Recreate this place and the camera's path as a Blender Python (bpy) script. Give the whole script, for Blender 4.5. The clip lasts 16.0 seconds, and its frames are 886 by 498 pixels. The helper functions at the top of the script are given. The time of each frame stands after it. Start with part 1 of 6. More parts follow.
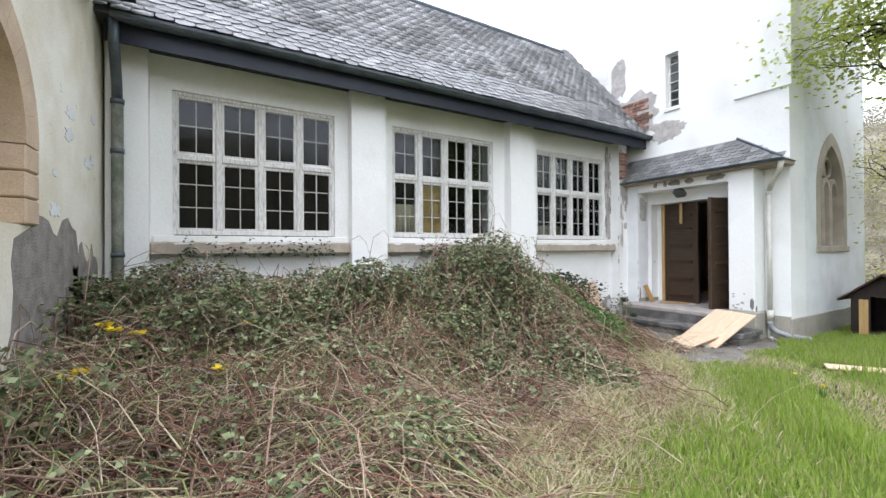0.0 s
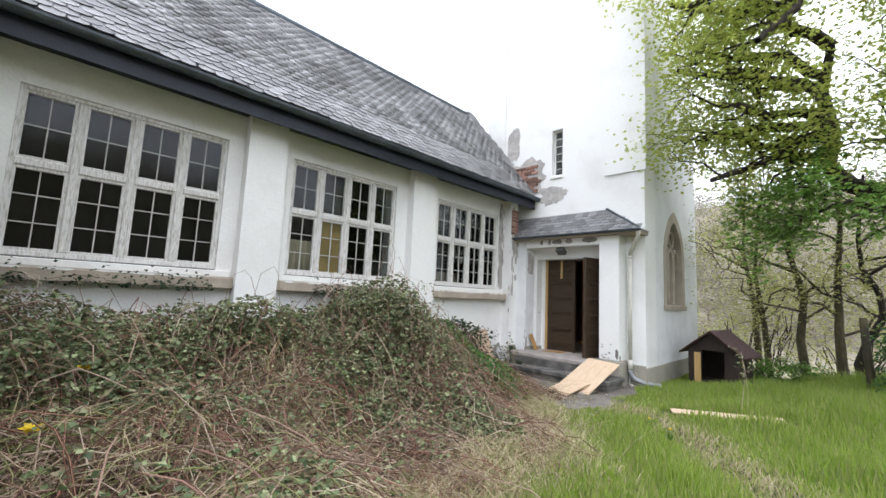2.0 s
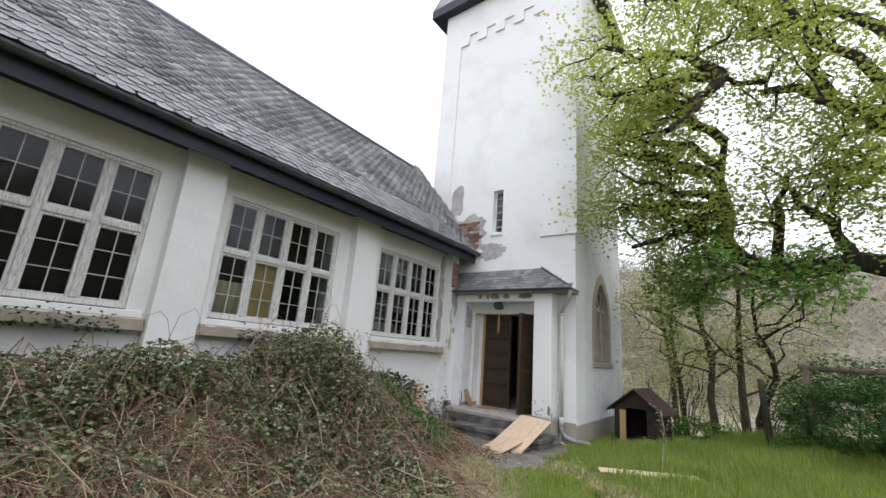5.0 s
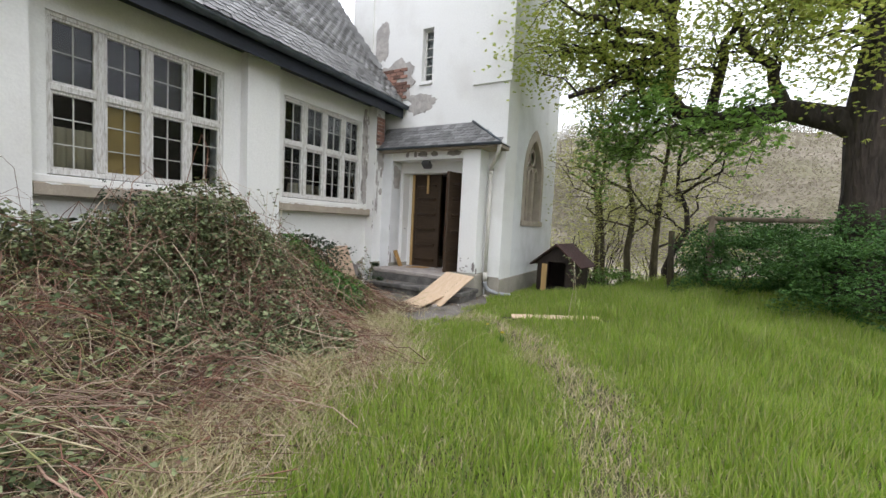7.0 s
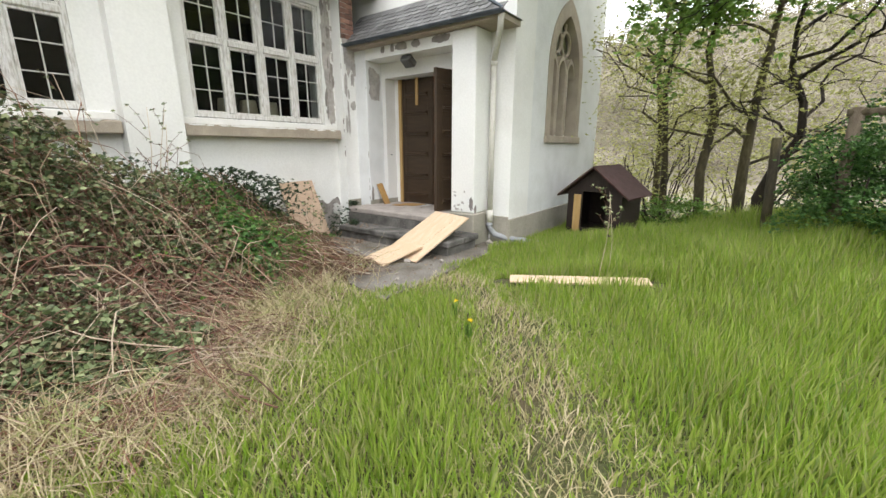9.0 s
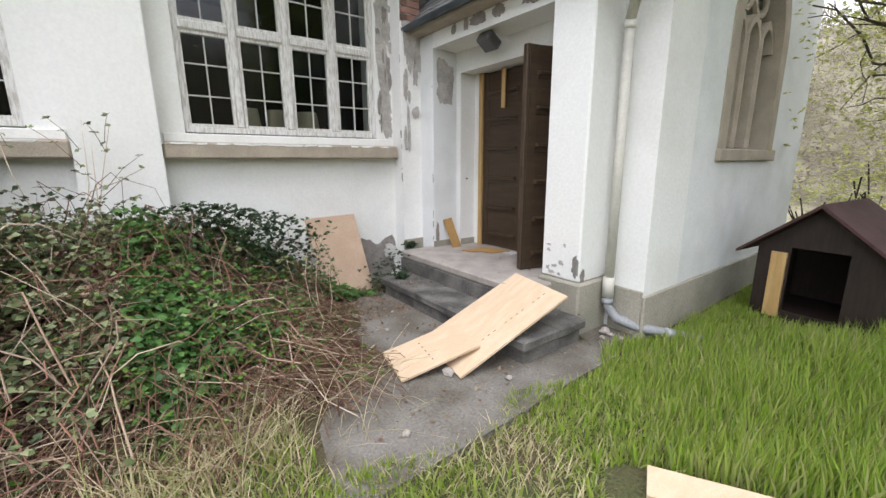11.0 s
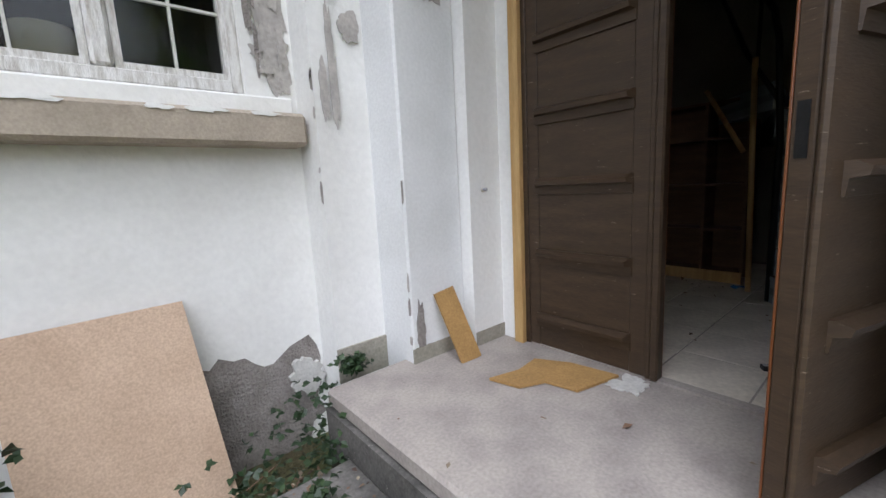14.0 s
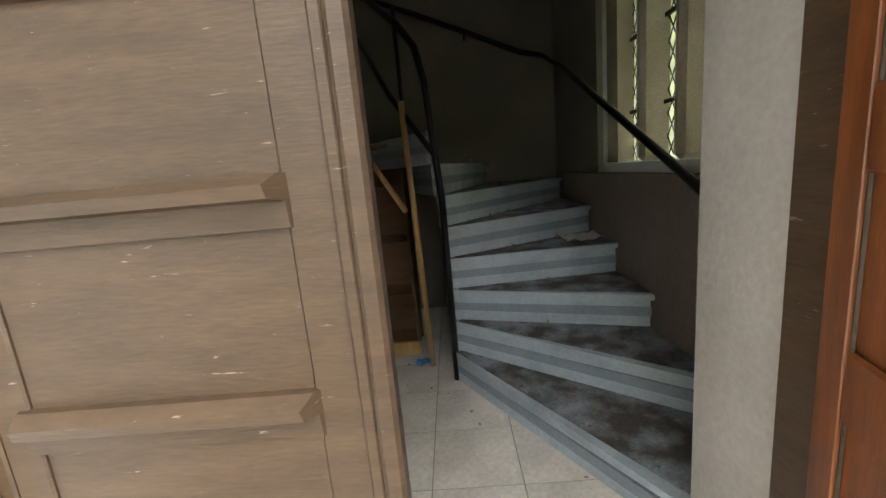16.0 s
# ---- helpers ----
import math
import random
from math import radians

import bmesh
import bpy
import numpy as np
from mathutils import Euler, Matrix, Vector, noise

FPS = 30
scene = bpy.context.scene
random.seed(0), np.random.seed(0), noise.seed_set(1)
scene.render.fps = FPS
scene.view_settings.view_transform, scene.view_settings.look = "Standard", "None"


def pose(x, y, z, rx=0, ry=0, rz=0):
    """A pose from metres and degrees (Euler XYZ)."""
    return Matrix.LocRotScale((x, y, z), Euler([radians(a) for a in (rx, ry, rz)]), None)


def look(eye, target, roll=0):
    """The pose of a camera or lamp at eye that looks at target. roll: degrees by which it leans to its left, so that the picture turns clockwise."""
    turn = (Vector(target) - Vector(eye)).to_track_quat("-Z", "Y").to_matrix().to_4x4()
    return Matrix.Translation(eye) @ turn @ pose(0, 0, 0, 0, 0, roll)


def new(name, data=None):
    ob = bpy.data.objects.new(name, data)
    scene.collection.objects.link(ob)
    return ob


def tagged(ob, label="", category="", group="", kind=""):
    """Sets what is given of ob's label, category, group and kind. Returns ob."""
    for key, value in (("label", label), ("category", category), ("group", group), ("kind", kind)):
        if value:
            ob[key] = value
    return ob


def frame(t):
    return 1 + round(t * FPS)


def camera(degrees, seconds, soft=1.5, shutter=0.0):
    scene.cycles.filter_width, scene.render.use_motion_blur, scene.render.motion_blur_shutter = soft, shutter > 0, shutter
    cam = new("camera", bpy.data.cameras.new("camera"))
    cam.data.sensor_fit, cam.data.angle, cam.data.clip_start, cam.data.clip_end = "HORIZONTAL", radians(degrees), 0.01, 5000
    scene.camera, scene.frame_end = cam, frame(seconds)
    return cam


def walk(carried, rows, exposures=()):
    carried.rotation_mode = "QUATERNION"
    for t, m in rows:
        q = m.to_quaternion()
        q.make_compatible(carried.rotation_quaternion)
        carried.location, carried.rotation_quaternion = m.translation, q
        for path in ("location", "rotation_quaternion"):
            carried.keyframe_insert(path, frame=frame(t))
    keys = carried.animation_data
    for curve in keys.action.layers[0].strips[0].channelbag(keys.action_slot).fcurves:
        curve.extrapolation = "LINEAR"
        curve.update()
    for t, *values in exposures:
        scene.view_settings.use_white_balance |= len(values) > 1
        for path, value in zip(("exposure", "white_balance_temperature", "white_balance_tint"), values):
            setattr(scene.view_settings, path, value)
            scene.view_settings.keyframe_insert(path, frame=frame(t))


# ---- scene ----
cam = camera(95.4, 16.0)
PATH = [
    (0, (-8.638, -6.535, 1.253), (-7.618, -4.815, 1.262), -0.4),
    (0.5, (-8.643, -6.534, 1.261), (-7.591, -4.835, 1.335), 0.6),
    (1, (-8.635, -6.52, 1.277), (-7.454, -4.913, 1.43), 1.8),
    (1.5, (-8.612, -6.507, 1.274), (-7.303, -5.006, 1.46), 2.8),
    (2, (-8.605, -6.503, 1.278), (-7.206, -5.092, 1.506), 2.7),
    (2.5, (-8.614, -6.518, 1.278), (-7.163, -5.174, 1.578), 3.3),
    (3, (-8.625, -6.534, 1.284), (-7.154, -5.239, 1.679), 4.5),
    (3.5, (-8.644, -6.543, 1.282), (-7.166, -5.283, 1.758), 4.5),
    (6, (-8.529, -6.515, 1.267), (-6.896, -5.435, 1.679), 2.9),
    (6.5, (-8.155, -6.551, 1.162), (-6.474, -5.482, 1.336), 2.9),
    (7, (-7.717, -6.699, 1.136), (-5.979, -5.716, 1.008), 2.9),
    (7.5, (-7.099, -6.666, 1.141), (-5.335, -5.783, 0.808), 0.8),
    (8, (-6.429, -6.665, 1.096), (-4.724, -5.698, 0.697), 1.0),
    (8.5, (-5.786, -6.671, 1.029), (-4.163, -5.593, 0.578), 1.5),
    (9, (-5.114, -6.444, 1.052), (-3.561, -5.279, 0.571), 0.1),
    (11.5, (-2.407, -4.718, 1.184), (-1.36, -3.074, 0.735), -1.6),
    (12, (-1.921, -4.205, 1.12), (-0.958, -2.521, 0.635), -3.3),
    (12.5, (-1.527, -3.695, 1.047), (-0.55, -2.006, 0.609), -2.1),
    (13, (-1.242, -3.144, 1.03), (-0.275, -1.408, 0.804), -3.0),
    (13.5, (-1.158, -2.67, 1.004), (-0.013, -1.047, 0.773), -3.7),
    (14, (-0.905, -2.354, 0.981), (0.373, -0.848, 0.669), -3.0),
    (14.5, (-0.504, -1.945, 1.015), (1.16, -0.877, 0.717), -2.1),
    (15, (-0.211, -1.807, 1.108), (1.674, -1.191, 0.849), -3.3),
    (15.5, (0.084, -1.712, 1.261), (2.041, -1.623, 0.862), -3.4),
    (16, (0.351, -1.759, 1.346), (2.315, -1.696, 0.971), -5.2),
]
EXPOSURES = [(0, 0.58, 5900, 13), (2, 0.35, 6000, 13), (3.5, 0.08, 6100, 13), (6, -0.2, 6000, 13), (6.5, -0.12, 6100, 13), (7, 0.02, 6200, 13), (8, 0.45, 6400, 10), (9, 0.52, 6500, 10),
             (11.5, 0.42, 6100, 14), (13, 0.4, 5900, 14), (14, 0.45, 5950, 14), (14.5, 0.45, 6000, 10), (15, 0.55, 6050, 10), (15.5, 1.5, 6300, 10), (16, 3.0, 6500, 10)]
walk(cam, [(t, look(eye, target, roll)) for t, eye, target, roll in PATH], exposures=EXPOSURES)

# world: an overcast, bright white sky
world = bpy.data.worlds.new("overcast_sky")
scene.world = world
world.use_nodes = True
wn = world.node_tree
sky = wn.nodes.new("ShaderNodeTexSky")
sky.sky_type, sky.sun_disc, sky.sun_elevation, sky.sun_rotation = "NISHITA", False, radians(52), radians(215)
sky.dust_density, sky.air_density = 4.0, 1.0
veil = wn.nodes.new("ShaderNodeMix")
veil.data_type = "RGBA"
veil.inputs[0].default_value = 0.9
veil.inputs[7].default_value = (17.0, 17.3, 17.6, 1)
wn.links.new(sky.outputs[0], veil.inputs[6])
wn.links.new(veil.outputs[2], wn.nodes["Background"].inputs[0])
wn.nodes["Background"].inputs[1].default_value = 0.118
sun = new("sun", bpy.data.lights.new("sun", "SUN"))
sun.data.energy, sun.data.angle, sun.data.color = 1.5, radians(40), (1.0, 0.98, 0.97)
sun.matrix_world = look((0, 0, 30), (8, 8, 0))

# ---- materials ----


def make_mat(name, base, rough=0.8, metal=0.0, vary=0.25, scale=3.0, fine=60.0, bump=0.3, dist=0.01, stretch=(1, 1, 1),
             tint=None, stain=0.5, spec=0.4, rand="", trans=0.0, coat=0.0, specks=None):
    """Base colour with two scales of variation, a second tint in blotches, and relief."""
    m = bpy.data.materials.new(name)
    m.use_nodes = True
    nt = m.node_tree
    b = nt.nodes["Principled BSDF"]
    tc = nt.nodes.new("ShaderNodeTexCoord")
    mp = nt.nodes.new("ShaderNodeMapping")
    mp.inputs["Scale"].default_value = stretch
    nt.links.new(tc.outputs["Object"], mp.inputs[0])
    n1, n2 = nt.nodes.new("ShaderNodeTexNoise"), nt.nodes.new("ShaderNodeTexNoise")
    for n, s, d in ((n1, scale, 6), (n2, fine, 3)):
        n.inputs["Scale"].default_value, n.inputs["Detail"].default_value = s, d
        nt.links.new(mp.outputs[0], n.inputs[0])
    ramp = nt.nodes.new("ShaderNodeValToRGB")
    ramp.color_ramp.elements[0].position, ramp.color_ramp.elements[1].position = stain - 0.12, stain + 0.16
    t = tint or tuple(c * (1 - vary) for c in base)
    ramp.color_ramp.elements[0].color, ramp.color_ramp.elements[1].color = (*t, 1), (*base, 1)
    nt.links.new(n1.outputs[0], ramp.inputs[0])
    hsv = nt.nodes.new("ShaderNodeHueSaturation")
    nt.links.new(ramp.outputs[0], hsv.inputs["Color"])
    mr = nt.nodes.new("ShaderNodeMapRange")
    mr.inputs["From Min"].default_value, mr.inputs["From Max"].default_value = 0.3, 0.7
    mr.inputs["To Min"].default_value, mr.inputs["To Max"].default_value = 1 - vary * 0.6, 1 + vary * 0.5
    nt.links.new(n2.outputs[0], mr.inputs[0])
    val = mr.outputs[0]
    if rand:
        g = nt.nodes.new("ShaderNodeObjectInfo" if rand == "object" else "ShaderNodeNewGeometry")
        r2 = nt.nodes.new("ShaderNodeMapRange")
        r2.inputs["To Min"].default_value, r2.inputs["To Max"].default_value = 0.55, 1.4
        nt.links.new(g.outputs["Random" if rand == "object" else "Random Per Island"], r2.inputs[0])
        mu = nt.nodes.new("ShaderNodeMath")
        mu.operation = "MULTIPLY"
        nt.links.new(val, mu.inputs[0])
        nt.links.new(r2.outputs[0], mu.inputs[1])
        val = mu.outputs[0]
    nt.links.new(val, hsv.inputs["Value"])
    nt.links.new(hsv.outputs[0], b.inputs["Base Color"])
    if specks:
        n3, r3, m3 = nt.nodes.new("ShaderNodeTexNoise"), nt.nodes.new("ShaderNodeValToRGB"), nt.nodes.new("ShaderNodeMix")
        mp3 = nt.nodes.new("ShaderNodeMapping")
        mp3.inputs["Scale"].default_value = specks[2]
        nt.links.new(tc.outputs["Object"], mp3.inputs[0])
        nt.links.new(mp3.outputs[0], n3.inputs[0])
        n3.inputs["Scale"].default_value, n3.inputs["Detail"].default_value = 9, 8
        n3.inputs["Roughness"].default_value = 0.7
        r3.color_ramp.elements[0].position, r3.color_ramp.elements[1].position = specks[1], specks[1] + 0.02
        r3.color_ramp.elements[0].color, r3.color_ramp.elements[1].color = (0, 0, 0, 1), (1, 1, 1, 1)
        nt.links.new(n3.outputs[0], r3.inputs[0])
        m3.data_type = "RGBA"
        nt.links.new(r3.outputs[0], m3.inputs[0])
        nt.links.new(hsv.outputs[0], m3.inputs[6])
        m3.inputs[7].default_value = (*specks[0], 1)
        nt.links.new(m3.outputs[2], b.inputs["Base Color"])
    b.inputs["Roughness"].default_value, b.inputs["Metallic"].default_value = rough, metal
    b.inputs["Specular IOR Level"].default_value = spec
    b.inputs["Coat Weight"].default_value = coat
    bp = nt.nodes.new("ShaderNodeBump")
    bp.inputs["Strength"].default_value, bp.inputs["Distance"].default_value = bump, dist
    nt.links.new(n2.outputs[0], bp.inputs["Height"])
    nt.links.new(bp.outputs[0], b.inputs["Normal"])
    if trans:
        tr = nt.nodes.new("ShaderNodeBsdfTranslucent")
        nt.links.new(hsv.outputs[0], tr.inputs[0])
        mx = nt.nodes.new("ShaderNodeMixShader")
        mx.inputs[0].default_value = trans
        nt.links.new(b.outputs[0], mx.inputs[1])
        nt.links.new(tr.outputs[0], mx.inputs[2])
        nt.links.new(mx.outputs[0], nt.nodes["Material Output"].inputs[0])
    return m


def foliage(name, colors, trans=0.35, rough=0.55):
    """Leaf colours picked at random leaf by leaf."""
    m = bpy.data.materials.new(name)
    m.use_nodes = True
    nt = m.node_tree
    b = nt.nodes["Principled BSDF"]
    g = nt.nodes.new("ShaderNodeNewGeometry")
    r = nt.nodes.new("ShaderNodeValToRGB")
    el = r.color_ramp.elements
    while len(el) < len(colors):
        el.new(0.5)
    for i, c in enumerate(colors):
        el[i].position, el[i].color = i / (len(colors) - 1), (*c, 1)
    nt.links.new(g.outputs["Random Per Island"], r.inputs[0])
    nt.links.new(r.outputs[0], b.inputs["Base Color"])
    b.inputs["Roughness"].default_value = rough
    b.inputs["Specular IOR Level"].default_value = 0.35
    tr = nt.nodes.new("ShaderNodeBsdfTranslucent")
    nt.links.new(r.outputs[0], tr.inputs[0])
    mx = nt.nodes.new("ShaderNodeMixShader")
    mx.inputs[0].default_value = trans
    nt.links.new(b.outputs[0], mx.inputs[1])
    nt.links.new(tr.outputs[0], mx.inputs[2])
    nt.links.new(mx.outputs[0], nt.nodes["Material Output"].inputs[0])
    return m


def glass_mat(name, tint=(0.8, 0.83, 0.82)):
    """Thin window glass: see-through, with gloss by Fresnel and a slight ripple."""
    m = bpy.data.materials.new(name)
    m.use_nodes = True
    nt = m.node_tree
    nt.nodes.remove(nt.nodes["Principled BSDF"])
    a, g, f = nt.nodes.new("ShaderNodeBsdfTransparent"), nt.nodes.new("ShaderNodeBsdfGlossy"), nt.nodes.new("ShaderNodeFresnel")
    a.inputs[0].default_value = (*tint, 1)
    g.inputs["Roughness"].default_value = 0.03
    f.inputs[0].default_value = 1.36
    n, bp = nt.nodes.new("ShaderNodeTexNoise"), nt.nodes.new("ShaderNodeBump")
    n.inputs["Scale"].default_value = 5
    bp.inputs["Strength"].default_value, bp.inputs["Distance"].default_value = 0.12, 0.02
    nt.links.new(n.outputs[0], bp.inputs["Height"])
    nt.links.new(bp.outputs[0], g.inputs["Normal"])
    mx = nt.nodes.new("ShaderNodeMixShader")
    nt.links.new(f.outputs[0], mx.inputs[0])
    nt.links.new(a.outputs[0], mx.inputs[1])
    nt.links.new(g.outputs[0], mx.inputs[2])
    nt.links.new(mx.outputs[0], nt.nodes["Material Output"].inputs[0])
    return m


PLASTER = make_mat("white_plaster", (0.80, 0.80, 0.78), 0.9, vary=0.06, scale=1.1, fine=34, bump=0.3, dist=0.012, tint=(0.70, 0.69, 0.66), stain=0.36, specks=((0.60, 0.58, 0.54), 0.69, (0.5, 0.5, 0.35)))
PLASTER_OLD = make_mat("yellowed_plaster", (0.80, 0.77, 0.68), 0.92, vary=0.10, scale=1.6, fine=40, bump=0.35, dist=0.012, tint=(0.66, 0.60, 0.47), stain=0.47, specks=((0.50, 0.46, 0.38), 0.66, (0.8, 0.8, 0.6)))
ROUGHCAST = make_mat("roughcast_plaster", (0.74, 0.75, 0.75), 0.92, vary=0.08, scale=2.2, fine=55, bump=0.3, dist=0.009, tint=(0.64, 0.65, 0.64), stain=0.4)
BARE = make_mat("bare_render", (0.33, 0.30, 0.28), 0.95, vary=0.3, scale=8, fine=70, bump=0.8, dist=0.02)
PEEL = make_mat("weathered_undercoat", (0.50, 0.47, 0.44), 0.92, vary=0.25, scale=6, fine=40, bump=0.6, dist=0.01, tint=(0.36, 0.34, 0.32))
PLINTH = make_mat("plinth_render", (0.36, 0.33, 0.28), 0.92, vary=0.25, scale=2.5, fine=60, bump=0.5, tint=(0.27, 0.26, 0.21))
SANDSTONE = make_mat("sandstone", (0.44, 0.38, 0.31), 0.9, vary=0.2, scale=4, fine=90, bump=0.3, tint=(0.36, 0.31, 0.25))
OLDSTONE = make_mat("warm_sandstone", (0.60, 0.46, 0.33), 0.9, vary=0.2, scale=4, fine=90, bump=0.3)
# slate base raised so the sky's glare sits in the colour
SLATE = make_mat("slate", (0.31, 0.31, 0.315), 0.38, vary=0.3, scale=1.2, fine=45, bump=0.4, tint=(0.12, 0.12, 0.12), spec=0.6, rand="island")
SLATE_PIECE = make_mat("slate_piece", (0.31, 0.31, 0.315), 0.38, vary=0.3, scale=1.2, fine=45, bump=0.4, tint=(0.12, 0.12, 0.12), spec=0.6, rand="object")
ZINC = make_mat("weathered_zinc", (0.12, 0.14, 0.16), 0.45, 0.7, vary=0.3, scale=5, fine=60, bump=0.1)
SOFFIT = make_mat("dark_blue_fascia", (0.018, 0.023, 0.038), 0.5, vary=0.3, scale=4, fine=50, bump=0.2)
PIPE_OLD = make_mat("mossy_metal_pipe", (0.22, 0.22, 0.19), 0.6, 0.2, vary=0.4, scale=6, fine=60, bump=0.3, tint=(0.10, 0.12, 0.08))
PIPE_PALE = make_mat("cream_painted_pipe", (0.62, 0.60, 0.54), 0.5, vary=0.12, scale=5, fine=50, bump=0.1)
PIPE_GREY = make_mat("grey_plastic_pipe", (0.34, 0.35, 0.37), 0.45, vary=0.2, scale=7, fine=60, bump=0.1)
WINPAINT = make_mat("flaking_white_paint", (0.72, 0.71, 0.69), 0.7, vary=0.25, scale=9, fine=60, bump=0.5, stretch=(6, 6, 1), tint=(0.42, 0.39, 0.35), stain=0.4)
BARPAINT = make_mat("glazing_bar_paint", (0.62, 0.62, 0.58), 0.7, vary=0.2, scale=9, fine=60, bump=0.2)
GLASS = glass_mat("window_glass")
LEADGLASS = make_mat("leaded_glass", (0.75, 0.78, 0.62), 0.35, vary=0.15, scale=3, fine=20, bump=0.1, trans=0.8)
BLACKIRON = make_mat("black_iron", (0.012, 0.012, 0.013), 0.4, 0.3, vary=0.3, scale=8, fine=60, bump=0.2)
BROWNPAINT = make_mat("brown_painted_wood", (0.061, 0.038, 0.021), 0.5, vary=0.28, scale=3, fine=26, bump=0.3, dist=0.004, stretch=(1, 1, 7), tint=(0.043, 0.027, 0.015), specks=((0.22, 0.18, 0.14), 0.655, (1.2, 1.2, 9)))
ORANGEWOOD = make_mat("varnished_orange_wood", (0.20, 0.065, 0.018), 0.4, vary=0.3, scale=2, fine=26, bump=0.12, dist=0.003, stretch=(9, 9, 1), tint=(0.12, 0.038, 0.011), coat=0.3)
BATTEN = make_mat("yellow_pine", (0.52, 0.35, 0.15), 0.6, vary=0.2, scale=2, fine=22, bump=0.15, stretch=(12, 12, 1), tint=(0.42, 0.26, 0.10))
CHIPBOARD = make_mat("chipboard", (0.50, 0.37, 0.27), 0.85, vary=0.28, scale=3, fine=110, bump=0.25, dist=0.003, tint=(0.43, 0.31, 0.22), stain=0.42)
PLYWOOD = make_mat("pale_osb_board", (0.64, 0.49, 0.35), 0.75, vary=0.14, scale=5, fine=70, bump=0.15, dist=0.003, stretch=(1, 3, 1), tint=(0.58, 0.43, 0.29), specks=((0.42, 0.28, 0.16), 0.70, (3, 3, 3)))
CHIPSMALL = make_mat("ochre_board", (0.42, 0.25, 0.09), 0.8, vary=0.25, scale=4, fine=90, bump=0.2)
CONCRETE = make_mat("old_concrete", (0.36, 0.325, 0.295), 0.9, vary=0.22, scale=4.5, fine=70, bump=0.4, dist=0.006, tint=(0.27, 0.24, 0.225), stain=0.44, specks=((0.5, 0.48, 0.45), 0.68, (3, 3, 3)))
DARKSTEP = make_mat("wet_step_stone", (0.17, 0.16, 0.15), 0.75, vary=0.4, scale=4, fine=60, bump=0.6, tint=(0.07, 0.068, 0.062), specks=((0.36, 0.34, 0.31), 0.66, (3, 3, 3)))
INTWALL = make_mat("grey_brown_interior_wall", (0.24, 0.225, 0.195), 0.9, vary=0.2, scale=1.5, fine=50, bump=0.2, tint=(0.18, 0.17, 0.14))
# near-black base holds the shade of the deep room behind the windows
NAVEWALL = make_mat("shade_dark_nave_wall", (0.035, 0.034, 0.034), 0.9, vary=0.3, scale=2, fine=40, bump=0.2)
HILLSIDE = make_mat("brown_hillside", (0.25, 0.22, 0.17), 0.98, vary=0.3, scale=0.08, fine=1.5, bump=0.2, tint=(0.2, 0.185, 0.12))
DADO = make_mat("brown_dado", (0.20, 0.16, 0.13), 0.7, vary=0.2, scale=2, fine=50, bump=0.2)
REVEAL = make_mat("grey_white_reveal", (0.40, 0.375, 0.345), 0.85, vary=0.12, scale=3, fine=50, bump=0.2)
STAIRPAINT = make_mat("pale_blue_stair_paint", (0.40, 0.45, 0.48), 0.6, vary=0.15, scale=5, fine=50, bump=0.2, tint=(0.31, 0.35, 0.37), stain=0.42)
TREAD = make_mat("worn_stair_tread", (0.26, 0.28, 0.29), 0.75, vary=0.4, scale=7, fine=60, bump=0.4, tint=(0.07, 0.06, 0.05), stain=0.52)
BAND = make_mat("grey_riser_band", (0.25, 0.29, 0.32), 0.65, vary=0.15, scale=5, fine=50, bump=0.2)
TILE = make_mat("pale_floor_tile", (0.70, 0.64, 0.55), 0.5, vary=0.2, scale=3, fine=40, bump=0.1, tint=(0.54, 0.49, 0.42), specks=((0.12, 0.10, 0.08), 0.70, (2, 2, 2)))
DARKWOOD = make_mat("dark_stained_wood", (0.030, 0.018, 0.014), 0.6, vary=0.4, scale=4, fine=40, bump=0.3, stretch=(8, 8, 1))
MAROON = make_mat("maroon_roofing_felt", (0.075, 0.035, 0.032), 0.8, vary=0.3, scale=6, fine=80, bump=0.4)
SHELFWOOD = make_mat("brown_shelf_wood", (0.16, 0.09, 0.045), 0.6, vary=0.3, scale=3, fine=30, bump=0.1, stretch=(1, 1, 6))
BARK = make_mat("bark", (0.06, 0.046, 0.037), 0.95, vary=0.6, scale=4, fine=14, bump=1.0, dist=0.09, stretch=(1, 1, 0.25), tint=(0.03, 0.025, 0.02))
BARK_MOSSY = make_mat("mossy_bark", (0.12, 0.10, 0.055), 0.95, vary=0.5, scale=5, fine=24, bump=1.0, dist=0.03, stretch=(1, 1, 0.3), tint=(0.06, 0.05, 0.035))
GREYWOOD = make_mat("weathered_fence_wood", (0.24, 0.19, 0.14), 0.9, vary=0.3, scale=3, fine=40, bump=0.4, stretch=(6, 6, 1))
BRICK = make_mat("old_brick", (0.30, 0.17, 0.13), 0.9, vary=0.3, scale=8, fine=60, bump=0.4, rand="object")
PAPER = make_mat("dirty_paper", (0.50, 0.48, 0.44), 0.9, vary=0.2, scale=6, fine=40, bump=0.1)
# ochre base raised to stand for light inside the nave
CURTAIN = make_mat("brightened_ochre", (0.62, 0.42, 0.17), 0.9, vary=0.2, scale=4, fine=60, bump=0.2)
CREAM = make_mat("cream_fabric", (0.62, 0.54, 0.40), 0.9, vary=0.2, scale=4, fine=60, bump=0.2)
APRON = make_mat("dirty_concrete_apron", (0.20, 0.185, 0.165), 0.95, vary=0.4, scale=3, fine=50, bump=0.7, dist=0.015, tint=(0.12, 0.105, 0.085), stain=0.5, specks=((0.45, 0.43, 0.4), 0.66, (4, 4, 4)))
